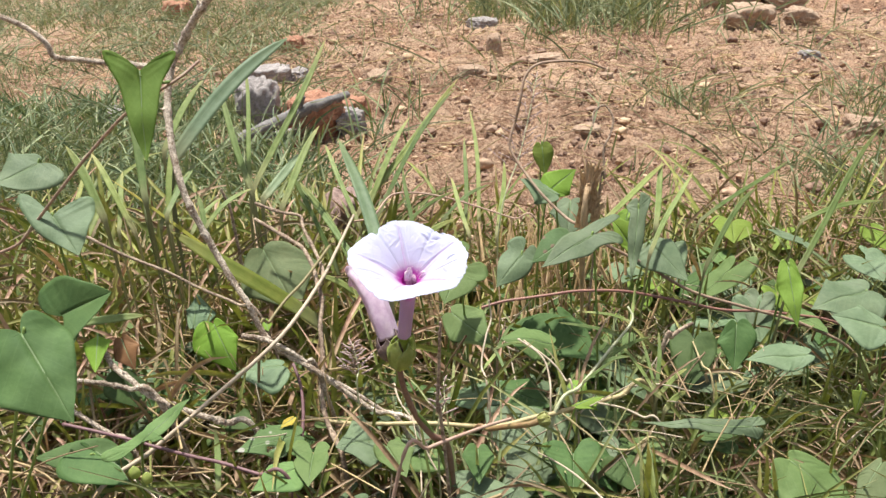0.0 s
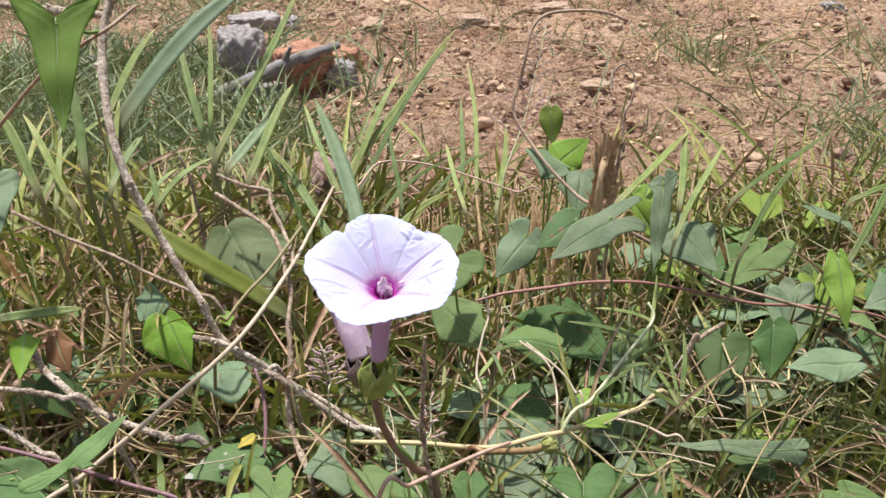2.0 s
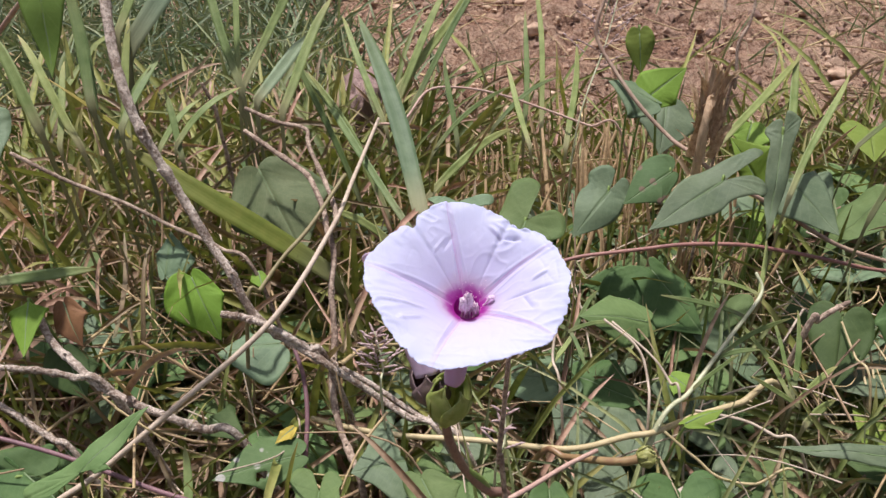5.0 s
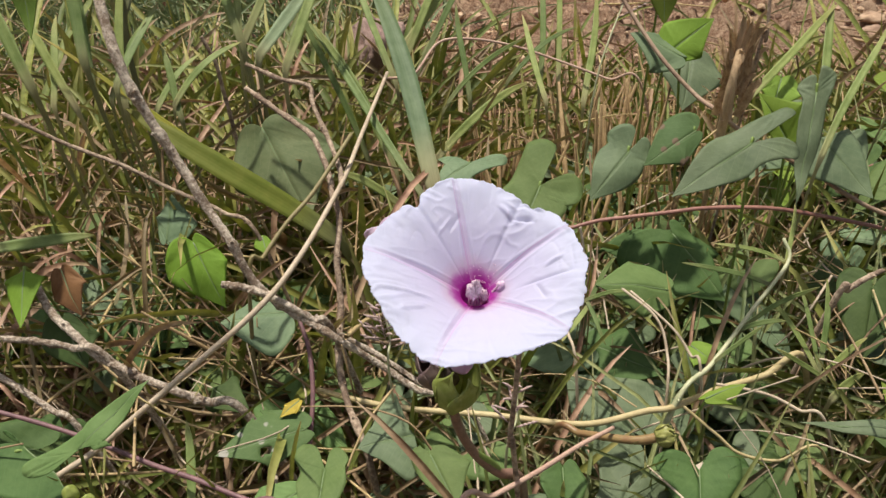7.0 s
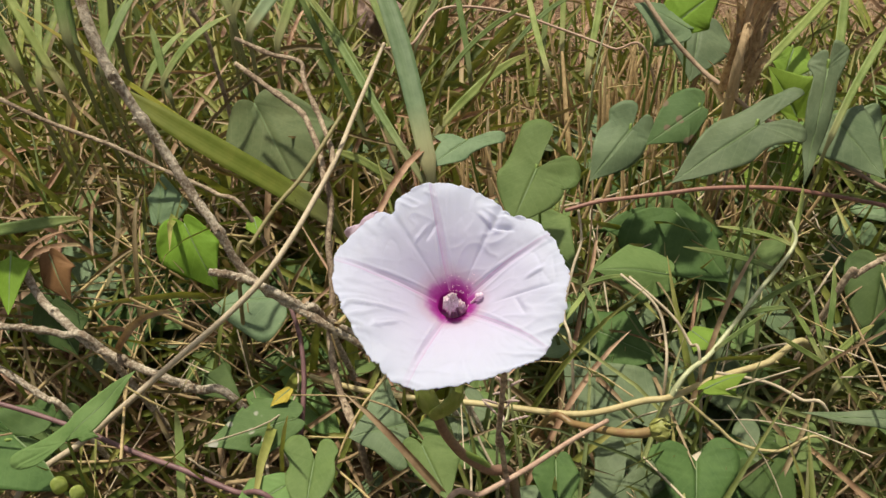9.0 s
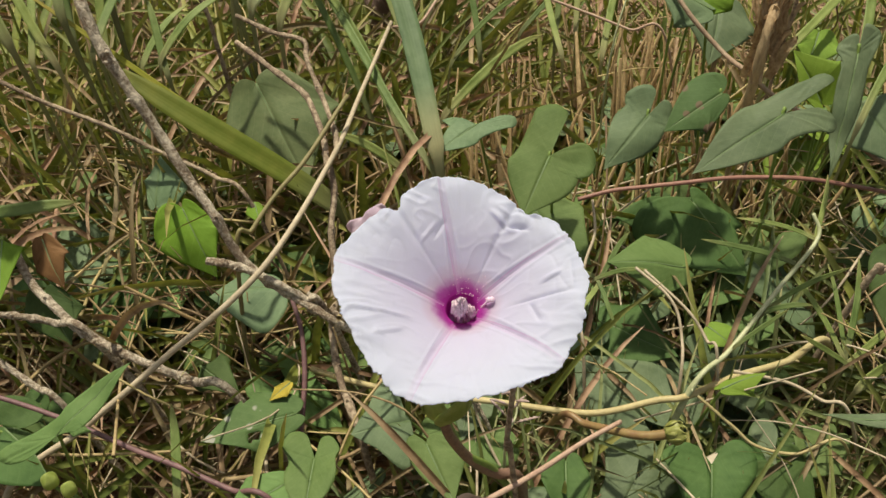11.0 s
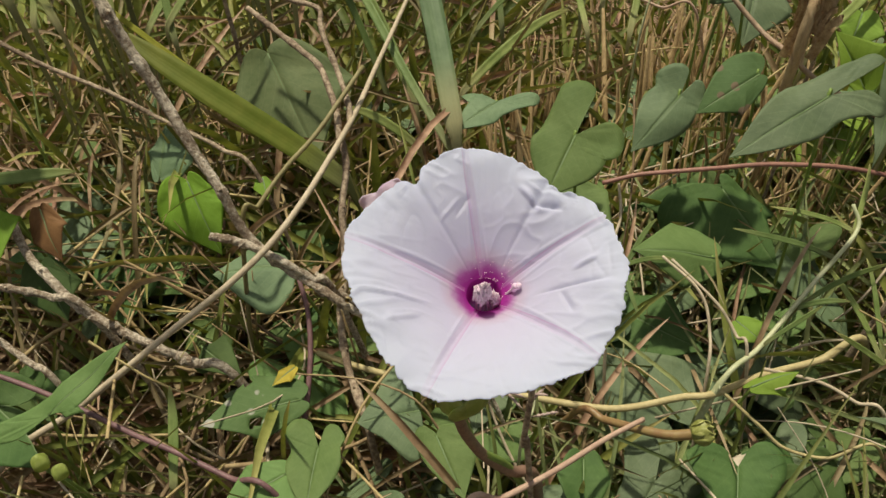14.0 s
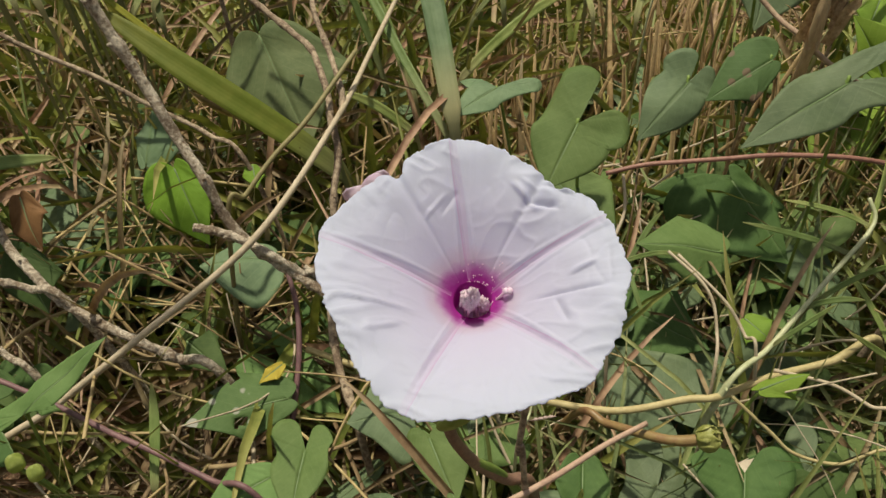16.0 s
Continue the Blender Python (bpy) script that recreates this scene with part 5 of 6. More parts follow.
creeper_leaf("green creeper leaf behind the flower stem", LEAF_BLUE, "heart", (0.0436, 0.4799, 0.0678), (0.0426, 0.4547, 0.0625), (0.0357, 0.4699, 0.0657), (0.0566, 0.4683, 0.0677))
creeper_leaf("dark creeper leaf under thin grass", LEAF_DARK_SHADED, "heart", (0.1008, 0.5222, 0.0671), (0.1355, 0.5072, 0.0622), (0.0974, 0.5034, 0.0618), (0.1197, 0.5333, 0.0686))
creeper_leaf("bluish creeper leaf behind the broken twig", LEAF_BLUE, "heart", (-0.0451, 0.5036, 0.0998), (-0.0743, 0.4969, 0.0975), (-0.0434, 0.4845, 0.0931), (-0.0618, 0.5116, 0.0996))
creeper_leaf("small dark creeper leaf curled over", LEAF_DARK_SHADED, "arrow", (-0.0716, 0.4677, 0.0855), (-0.0510, 0.4566, 0.0814), (-0.0677, 0.4576, 0.0826), (-0.0599, 0.4720, 0.0852))
creeper_leaf("narrow green creeper leaf on a dark stalk", LEAF_BRIGHT, "arrow", (-0.1592, 0.4953, 0.1291), (-0.1525, 0.4708, 0.1156), (-0.1670, 0.4897, 0.1242), (-0.1515, 0.4931, 0.1252))
creeper_leaf("large brownish green leaf behind twigs", LEAF_OLIVE, "heart", (-0.0812, 0.6179, 0.1314), (-0.0491, 0.5784, 0.0965), (-0.0956, 0.5957, 0.1090), (-0.0379, 0.6165, 0.1220))
creeper_leaf("small curled golden yellow dying leaf", LEAF_GOLD, "heart", (-0.0281, 0.4581, 0.0912), (-0.0349, 0.4498, 0.0891), (-0.0339, 0.4549, 0.0917), (-0.0279, 0.4521, 0.0904))
creeper_leaf("small brown dead leaf in the litter", LEAF_BROWN, "heart", (-0.1501, 0.5063, 0.1195), (-0.1367, 0.4899, 0.1059), (-0.1536, 0.4965, 0.1105), (-0.1357, 0.5008, 0.1176))
creeper_leaf("small light green young creeper leaf", LEAF_YELLOW, "heart", (0.1448, 0.4697, 0.0911), (0.1633, 0.4789, 0.0905), (0.1482, 0.4756, 0.0896), (0.1588, 0.4697, 0.0886))
creeper_leaf("small yellow-green young creeper leaf", LEAF_YELLOW, "heart", (0.1470, 0.5142, 0.0770), (0.1573, 0.5045, 0.0749), (0.1472, 0.5025, 0.0745), (0.1582, 0.5140, 0.0779))
creeper_leaf("small bright creeper leaf by the runner", LEAF_BRIGHT, "heart", (-0.0656, 0.5472, 0.1099), (-0.0609, 0.5374, 0.1056), (-0.0690, 0.5425, 0.1083), (-0.0587, 0.5436, 0.1077))
twig("dry_straw", "pale straight dry straw in a loose bundle", "straw", YELLOW, 0.0005, 0.0008, [(0.2320, 0.5390, 0.0943), (0.2353, 0.5230, 0.0859), (0.2393, 0.5073, 0.0782)])
twig("dry_straw", "pale straight dry straw in a loose bundle", "straw", YELLOW, 0.0005, 0.0008, [(0.2494, 0.5447, 0.0830), (0.2560, 0.5296, 0.0762), (0.2642, 0.5150, 0.0698)])
twig("dry_straw", "pale straight dry straw in a loose bundle", "straw", YELLOW, 0.0005, 0.0008, [(0.2362, 0.5531, 0.0876), (0.2426, 0.5313, 0.0689), (0.2455, 0.5100, 0.0515)])
twig("dry_straw", "pale straight dry straw in a loose bundle", "straw", YELLOW, 0.0005, 0.0008, [(0.2486, 0.5514, 0.0870), (0.2498, 0.5317, 0.0726), (0.2474, 0.5123, 0.0591)])
twig("dry_straw", "pale straight dry straw in a loose bundle", "straw", YELLOW, 0.0005, 0.0008, [(0.2484, 0.5454, 0.0856), (0.2438, 0.5264, 0.0732), (0.2423, 0.5080, 0.0615)])
twig("dry_straw", "pale straight dry straw in a loose bundle", "straw", YELLOW, 0.0005, 0.0008, [(0.2404, 0.5430, 0.0809), (0.2407, 0.5244, 0.0684), (0.2428, 0.5064, 0.0568)])
creeper_leaf("small curled pale dry leaf on straw", LEAF_PALE, "heart", (0.1524, 0.4576, 0.0607), (0.1376, 0.4387, 0.0578), (0.1418, 0.4570, 0.0609), (0.1523, 0.4403, 0.0593))

# leaves at the edges
creeper_leaf("long hanging arrow-shaped creeper leaf", LEAF_HANG, "dart", (-0.1000, 0.4977, 0.2968), (-0.0925, 0.4670, 0.2529), (-0.1199, 0.4998, 0.3087), (-0.0822, 0.5074, 0.3063), stalk=False)
creeper_leaf("large dark green creeper leaf held high", LEAF_DARK_SHADED, "heart", (-0.1192, 0.3633, 0.2075), (-0.0871, 0.3339, 0.1802), (-0.1403, 0.3446, 0.1980), (-0.1045, 0.3730, 0.2076), lean=-0.07)
creeper_leaf("folded dark green creeper leaf", LEAF_DARK_SHADED, "arrow", (-0.1123, 0.3871, 0.2033), (-0.0860, 0.3885, 0.2151), (-0.1284, 0.3960, 0.2126), (-0.0974, 0.3646, 0.2005), lean=-0.08)
creeper_leaf("grey-green creeper leaf folded over in grass", LEAF_BLUE, "arrow", (-0.1834, 0.5198, 0.2012), (-0.1622, 0.5012, 0.1819), (-0.2061, 0.5238, 0.2128), (-0.1680, 0.5358, 0.2102))
creeper_leaf("grey-green creeper leaf among grass", LEAF_BLUE, "heart", (-0.2080, 0.5616, 0.2235), (-0.2325, 0.5449, 0.2140), (-0.2298, 0.5687, 0.2296), (-0.1878, 0.5483, 0.2158))
creeper_leaf("upright yellow-green creeper leaf", LEAF_YELLOW, "heart", (0.2960, 0.5576, 0.1414), (0.2980, 0.5315, 0.1080), (0.2878, 0.5528, 0.1319), (0.3035, 0.5498, 0.1354))
creeper_leaf("pale grey-green creeper leaf in sun", LEAF_BLUE, "heart", (0.3518, 0.5575, 0.1222), (0.3089, 0.5416, 0.1168), (0.3513, 0.5311, 0.1128), (0.3311, 0.5693, 0.1265))
creeper_leaf("pale arched creeper leaf", LEAF_BLUE, "heart", (0.3018, 0.5202, 0.0948), (0.2607, 0.5166, 0.0921), (0.2874, 0.5069, 0.0916), (0.2869, 0.5316, 0.0975))
creeper_leaf("dark creeper leaf with a rolled edge", LEAF_DARK_SHADED, "heart", (0.2649, 0.5530, 0.0989), (0.2593, 0.5304, 0.0742), (0.2503, 0.5432, 0.0913), (0.2776, 0.5464, 0.0950))
creeper_leaf("grey-green creeper leaf beside grass", LEAF_BLUE, "heart", (0.3463, 0.5207, 0.1146), (0.3178, 0.5313, 0.1173), (0.3340, 0.5055, 0.1070), (0.3365, 0.5352, 0.1235))
creeper_leaf("bright young upright creeper leaf", LEAF_YELLOW, "heart", (0.1366, 0.6670, 0.1950), (0.1384, 0.6580, 0.1740), (0.1290, 0.6660, 0.1930), (0.1450, 0.6670, 0.1940))
creeper_leaf("young bright creeper leaf", LEAF_BRIGHT, "heart", (0.1386, 0.6378, 0.1673), (0.1614, 0.6463, 0.1831), (0.1357, 0.6482, 0.1784), (0.1541, 0.6332, 0.1674))
creeper_leaf("young pale creeper leaf", LEAF_BLUE, "heart", (0.1455, 0.6329, 0.1677), (0.1178, 0.6366, 0.1792), (0.1365, 0.6461, 0.1736), (0.1289, 0.6205, 0.1668))
creeper_leaf("green creeper leaf low on the vine", LEAF_BLUE, "arrow", (0.2106, 0.5971, 0.1418), (0.2336, 0.5730, 0.1223), (0.1972, 0.5881, 0.1357), (0.2283, 0.6036, 0.1418))
creeper_leaf("bright creeper leaf at the foot of the stub", LEAF_BRIGHT, "heart", (0.2001, 0.6090, 0.1329), (0.1860, 0.6273, 0.1507), (0.1905, 0.6104, 0.1371), (0.2055, 0.6171, 0.1500))
creeper_leaf("broad green creeper leaf low in grass", LEAF_MID, "heart", (0.2695, 0.4458, 0.0685), (0.3021, 0.4196, 0.0433), (0.2571, 0.4245, 0.0596), (0.2962, 0.4448, 0.0630))
creeper_leaf("olive creeper leaf low in grass", LEAF_OLIVE, "heart", (0.3205, 0.4432, 0.0685), (0.2990, 0.4235, 0.0523), (0.3072, 0.4399, 0.0630), (0.3283, 0.4301, 0.0631))
creeper_leaf("yellowing narrow leaf bent over straw", LEAF_YELLOW, "arrow", (0.3236, 0.4863, 0.0903), (0.3188, 0.4795, 0.0760), (0.3176, 0.4853, 0.0889), (0.3270, 0.4850, 0.0870))
# these three carry their shade in the darker leaf colour
creeper_leaf("shaded creeper leaf low in straw", LEAF_DARK_SHADED, "heart", (-0.1388, 0.4275, 0.0901), (-0.1110, 0.4085, 0.0813), (-0.1567, 0.4147, 0.0883), (-0.1478, 0.4332, 0.0917))
creeper_leaf("shaded creeper leaf under a twig", LEAF_DARK_SHADED, "heart", (-0.1459, 0.4888, 0.1046), (-0.1309, 0.4716, 0.0894), (-0.1581, 0.4837, 0.0950), (-0.1288, 0.4864, 0.0973))
creeper_leaf("shaded creeper leaf in the litter", LEAF_DARK_SHADED, "heart", (0.1454, 0.5857, 0.0886), (0.1717, 0.5557, 0.0679), (0.1153, 0.5706, 0.0832), (0.1581, 0.5862, 0.0882))
creeper_leaf("green creeper leaf under the corolla", LEAF_MID, "heart", (0.0669, 0.5484, 0.1128), (0.0940, 0.5232, 0.1026), (0.0652, 0.5323, 0.1019), (0.0867, 0.5508, 0.1157))

# grass tufts
tuft = grass_tuft("tuft of broad green grass blades", (0.0190, 0.5768, 0.1261))
blade(tuft, (0.0190, 0.5768, 0.1261), (-0.0242, 0.6903, 0.1995), 15, 0.0, GRASS_BROAD)
blade(tuft, (-0.0100, 0.6276, 0.0972), (-0.0623, 0.6984, 0.1597), 7, 0.12, GRASS)
blade(tuft, (-0.0265, 0.6372, 0.0954), (-0.0732, 0.6898, 0.1851), 5, 0.1, GRASS)
tuft = grass_tuft("tuft of long green grass blades behind the woody stem", (-0.1401, 0.6198, 0.1937))
blade(tuft, (-0.1371, 0.6150, 0.2086), (-0.0666, 0.7050, 0.2798), 17, 0.05, GRASS_SUNLIT)
blade(tuft, (-0.0888, 0.6340, 0.1757), (-0.1290, 0.7000, 0.2419), 7, 0.04, GRASS)
blade(tuft, (-0.0894, 0.6342, 0.1733), (-0.1083, 0.7189, 0.2546), 5, 0.05, GRASS)
blade(tuft, (-0.0879, 0.6350, 0.1753), (-0.0374, 0.7400, 0.2698), 7, 0.04, GRASS)
blade(tuft, (-0.0804, 0.6340, 0.1680), (-0.0541, 0.6750, 0.1908), 10, 0.05, GRASS_SUNLIT)
blade(tuft, (-0.0666, 0.6340, 0.1607), (-0.0423, 0.6950, 0.2075), 8, 0.05, GRASS)
blade(tuft, (-0.1448, 0.6180, 0.2132), (-0.1256, 0.6650, 0.2548), 7, 0.03, GRASS)
blade(tuft, (-0.1346, 0.5795, 0.1663), (-0.1423, 0.6240, 0.2196), 6, 0.05, GRASS)
blade(tuft, (-0.1338, 0.5756, 0.1788), (-0.1270, 0.6258, 0.2019), 6, 0.05, GRASS)
blade(tuft, (-0.1495, 0.5813, 0.1897), (-0.1686, 0.6245, 0.2424), 8, -0.03, GRASS)
tuft = grass_tuft("tuft of green grass blades over bare soil", (-0.0247, 0.7535, 0.1114))
blade(tuft, (-0.0247, 0.7535, 0.1114), (0.0718, 0.8644, 0.2030), 9, 0.04, GRASS)
blade(tuft, (-0.0203, 0.7514, 0.1076), (0.0228, 0.8221, 0.1785), 8, 0.08, GRASS)
blade(tuft, (-0.0067, 0.7316, 0.1123), (0.0629, 0.8398, 0.2025), 6, 0.05, GRASS)
blade(tuft, (-0.0202, 0.7084, 0.1143), (-0.0625, 0.7837, 0.1640), 6, 0.1, GRASS)
tuft = grass_tuft("tuft of upright thin grass blades in litter", (-0.1606, 0.5781, 0.1669))
blade(tuft, (-0.1606, 0.5781, 0.1669), (-0.2020, 0.6155, 0.2126), 6, 0.08, GRASS)
blade(tuft, (-0.1828, 0.5819, 0.1754), (-0.2183, 0.6180, 0.2184), 9, 0.05, GRASS)
blade(tuft, (-0.1562, 0.5924, 0.1704), (-0.1737, 0.6424, 0.2337), 5, 0.03, GRASS)
blade(tuft, (-0.1716, 0.5775, 0.1671), (-0.1781, 0.6195, 0.1973), 5, 0.05, GRASS)
blade(tuft, (-0.1416, 0.5808, 0.1692), (-0.1275, 0.6111, 0.1973), 5, 0.08, GRASS)
blade(tuft, (-0.1237, 0.5874, 0.1587), (-0.1090, 0.6220, 0.1749), 5, 0.1, GRASS)
blade(tuft, (-0.1140, 0.5896, 0.1613), (-0.0871, 0.6268, 0.1802), 5, 0.15, GRASS)
blade(tuft, (-0.1107, 0.5864, 0.1557), (-0.1251, 0.6137, 0.1822), 5, 0.05, GRASS)
tuft = grass_tuft("tuft of thin grass blades among stubble", (0.0857, 0.7143, 0.1121))
blade(tuft, (0.0857, 0.7143, 0.1121), (0.0809, 0.8101, 0.1907), 5, 0.03, GRASS)
blade(tuft, (0.0736, 0.7024, 0.1134), (0.0768, 0.7743, 0.1715), 5, 0.05, GRASS)
blade(tuft, (0.0311, 0.6780, 0.1167), (0.0208, 0.7271, 0.1587), 5, 0.05, GRASS)
blade(tuft, (0.0538, 0.6944, 0.1216), (0.0955, 0.7332, 0.1414), 4, 0.1, GRASS)
blade(tuft, (0.0775, 0.6806, 0.1157), (0.0588, 0.7343, 0.1473), 5, 0.05, GRASS)
blade(tuft, (0.0167, 0.6663, 0.1184), (0.0632, 0.7188, 0.1408), 4, 0.15, GRASS)
blade(tuft, (0.1012, 0.6908, 0.1106), (0.1108, 0.7650, 0.1529), 6, 0.03, GRASS)
blade(tuft, (0.1781, 0.6237, 0.1460), (0.2443, 0.6996, 0.1659), 6, 0.06, GRASS)
blade(tuft, (0.2247, 0.6442, 0.1358), (0.2405, 0.7014, 0.1692), 7, 0.02, GRASS)
tuft = grass_tuft("yellowing grass blade arched over litter", (-0.0323, 0.5606, 0.1008))
blade(tuft, (-0.0323, 0.5606, 0.1008), (-0.1364, 0.5785, 0.1652), 17, 0.05, GRASS_OLD)
blade(tuft, (-0.0388, 0.5802, 0.0845), (-0.1760, 0.5818, 0.1987), 4, 0.05, GRASS_OLD)
tuft = grass_tuft("green grass blades leaning behind the flower", (0.0135, 0.5854, 0.1081))
blade(tuft, (0.0135, 0.5854, 0.1081), (-0.0868, 0.7189, 0.1546), 6, 0.05, GRASS)
blade(tuft, (0.0004, 0.5819, 0.1067), (-0.0329, 0.5817, 0.1275), 6, 0.1, GRASS)
blade(tuft, (0.0165, 0.6269, 0.1087), (0.0686, 0.6692, 0.1316), 7, 0.18, GRASS)
tuft = grass_tuft("thin green grass blades in a jointed sprig", (0.1896, 0.5383, 0.1099))
blade(tuft, (0.1896, 0.5383, 0.1099), (0.1566, 0.5469, 0.1149), 2.5, 0.1, GRASS)
blade(tuft, (0.1795, 0.5267, 0.1063), (0.1395, 0.5305, 0.1147), 3, 0.1, GRASS)
blade(tuft, (0.1630, 0.5050, 0.0971), (0.1833, 0.5070, 0.1033), 3, 0.1, GRASS)
blade(tuft, (0.1655, 0.5061, 0.0979), (0.2009, 0.5269, 0.1072), 3, 0.12, GRASS)
blade(tuft, (0.1884, 0.5365, 0.1081), (0.1948, 0.5633, 0.1264), 3, 0.05, GRASS)
blade(tuft, (0.1513, 0.4880, 0.0953), (0.1737, 0.5035, 0.1011), 2.5, 0.12, GRASS)
tuft = grass_tuft("sprig of narrow green grass blades", (0.0948, 0.5145, 0.1049))
blade(tuft, (0.0948, 0.5145, 0.1049), (0.0720, 0.5154, 0.1100), 3, 0.1, GRASS)
blade(tuft, (0.0973, 0.5140, 0.1038), (0.1103, 0.5365, 0.1116), 3, 0.1, GRASS)
blade(tuft, (0.0948, 0.5137, 0.1040), (0.1173, 0.5196, 0.1065), 2.5, 0.1, GRASS)
blade(tuft, (0.0974, 0.5131, 0.1029), (0.0850, 0.4922, 0.0969), 3, 0.05, GRASS)
blade(tuft, (0.0961, 0.5138, 0.1039), (0.1046, 0.4944, 0.0958), 2.5, 0.1, GRASS)
tuft = grass_tuft("sprig of green grass beside dry straw", (0.2002, 0.4985, 0.0831))
blade(tuft, (0.2002, 0.4985, 0.0831), (0.2077, 0.5330, 0.1053), 4, 0.05, GRASS)
blade(tuft, (0.1991, 0.4967, 0.0813), (0.1776, 0.5279, 0.1051), 3, 0.06, GRASS)
blade(tuft, (0.2004, 0.4952, 0.0794), (0.2219, 0.5091, 0.0911), 4, 0.1, GRASS)
blade(tuft, (0.2029, 0.4946, 0.0784), (0.1789, 0.4976, 0.0936), 3, 0.08, GRASS)
blade(tuft, (0.2037, 0.4858, 0.0759), (0.2177, 0.4955, 0.0842), 6, 0.1, GRASS)
blade(tuft, (0.2003, 0.4968, 0.0813), (0.1927, 0.5296, 0.1042), 2.5, 0.05, GRASS)
tuft = grass_tuft("single upright green grass blade", (-0.0628, 0.4102, 0.0771))
blade(tuft, (-0.0628, 0.4102, 0.0771), (-0.0705, 0.4404, 0.0970), 5, 0.02, GRASS)
tuft = grass_tuft("wide dry grass blade in shade", (-0.1819, 0.5066, 0.1308))
blade(tuft, (-0.1819, 0.5066, 0.1308), (-0.1384, 0.5227, 0.1258), 8, 0.05, GRASS)
tuft = grass_tuft("long slanting grass blades at the edge", (0.2997, 0.5578, 0.1292))
blade(tuft, (0.2997, 0.5578, 0.1292), (0.3899, 0.6526, 0.2053), 6, 0.05, GRASS)
blade(tuft, (0.2446, 0.5694, 0.1373), (0.2876, 0.6130, 0.1791), 5, 0.1, GRASS)
blade(tuft, (0.3278, 0.6229, 0.1478), (0.3971, 0.6514, 0.1537), 5, 0.05, GRASS)
blade(tuft, (0.2074, 0.5803, 0.1415), (0.2491, 0.6546, 0.1785), 5, 0.05, GRASS)
blade(tuft, (0.2519, 0.6198, 0.1504), (0.3408, 0.6992, 0.1687), 4, 0.05, GRASS)

# dead stub with a curled tendril
dead_stub((0.1605, 0.5879, 0.1567), (0.1670, 0.6028, 0.1932), (0.1709, 0.6108, 0.2207))
twig("dry_tendril", "curled dry brown tendril on the dead stub", "tendril", TWIG, 0.0007, 0.0008, [(0.1678, 0.6138, 0.2259), (0.1692, 0.6195, 0.2349), (0.1767, 0.6223, 0.2386), (0.1823, 0.6178, 0.2308), (0.1800, 0.6113, 0.2205), (0.1750, 0.6054, 0.2116), (0.1755, 0.5996, 0.1929), (0.1722, 0.5976, 0.1804)])

# seed pods
seed_pod((-0.1059, 0.4047, 0.0937), 0.0032)
seed_pod((-0.0988, 0.4034, 0.0910), 0.0029)

# grass seed heads
seed_head((0.1017, 0.6373, 0.1384), (0.1360, 0.7258, 0.2387), 0.016, 34)
seed_head((0.0623, 0.4260, 0.1024), (0.0655, 0.4467, 0.1250), 0.006, 12)
seed_head((0.0115, 0.4650, 0.1031), (0.0082, 0.4797, 0.1304), 0.009, 30)


# ---- filling growth ----
def fade(x, y, xr, yr, wide):
    """1 well inside the stretch, falling to 0 over a ragged border."""
    d = min(x - xr[0], xr[1] - x, y - yr[0], yr[1] - y) + wide * 0.9 * noise.noise(Vector((x * 2.2 / wide ** 0.5, y * 2.2 / wide ** 0.5, 21)))
    f = max(0.0, min(1.0, d / wide + 0.5))
    return f * f * (3 - 2 * f)


def soft_spot(rnd, xr, yr):
    """A place in the stretch, thinning out past its sides and its near end."""
    w = 0.12 * min(1.0, xr[1] - xr[0])
    for _ in range(60):
        x, y = rnd.uniform(xr[0] - w, xr[1] + w), rnd.uniform(yr[0] - w, yr[1] + w * 0.3)
        if rnd.random() < fade(x, y, xr, (yr[0], yr[1] + 0.5 * w), w):
            break
    return x, y


def straw_chunks(count, seed, xr, yr, zr, ln, rad, tilt=0.35):
    rnd = random.Random(seed)
    for _ in range(count):
        x, y = soft_spot(rnd, xr, yr)
        z = ground_z(x, y) + rnd.uniform(*zr)
        a, t = rnd.uniform(0, 6.28), rnd.gauss(0, tilt)
        d = Vector((math.cos(a) * math.cos(t), math.sin(a) * math.cos(t), math.sin(t)))
        h = rnd.uniform(*ln) / 2
        c = Vector((x, y, z))
        b = Vector((rnd.gauss(0, 1), rnd.gauss(0, 1), rnd.gauss(0, 0.7))) * h * 0.16
        p = smooth_path([c - d * h, c - d * h * 0.3 + b, c + d * h * 0.35 + b * 0.8, c + d * h - b * 0.5], 3)
        for q in p:
            q.z = max(q.z, 0.0)
        r = rnd.uniform(*rad)
        yield tube(p, [r * (1 - 0.05 * i) for i in range(len(p))], 5, 0, 0, False)


def dry_blade_chunks(count, seed, xr, yr, zr, ln, wr):
    """Curled flat dead grass blades lying about."""
    rnd = random.Random(seed)
    for k in range(count):
        x, y = soft_spot(rnd, xr, yr)
        z = ground_z(x, y) + rnd.uniform(*zr)
        a, t = rnd.uniform(0, 6.28), rnd.gauss(0.1, 0.4)
        h = rnd.uniform(*ln)
        c = Vector((x, y, z))
        e = c + Vector((math.cos(a) * math.cos(t), math.sin(a) * math.cos(t), math.sin(t))) * h
        e.z = max(0.004, e.z)
        yield ribbon(c, e, rnd.uniform(*wr), rnd.uniform(-0.08, 0.22), seed + k, 7, rnd.uniform(0.1, 0.9))


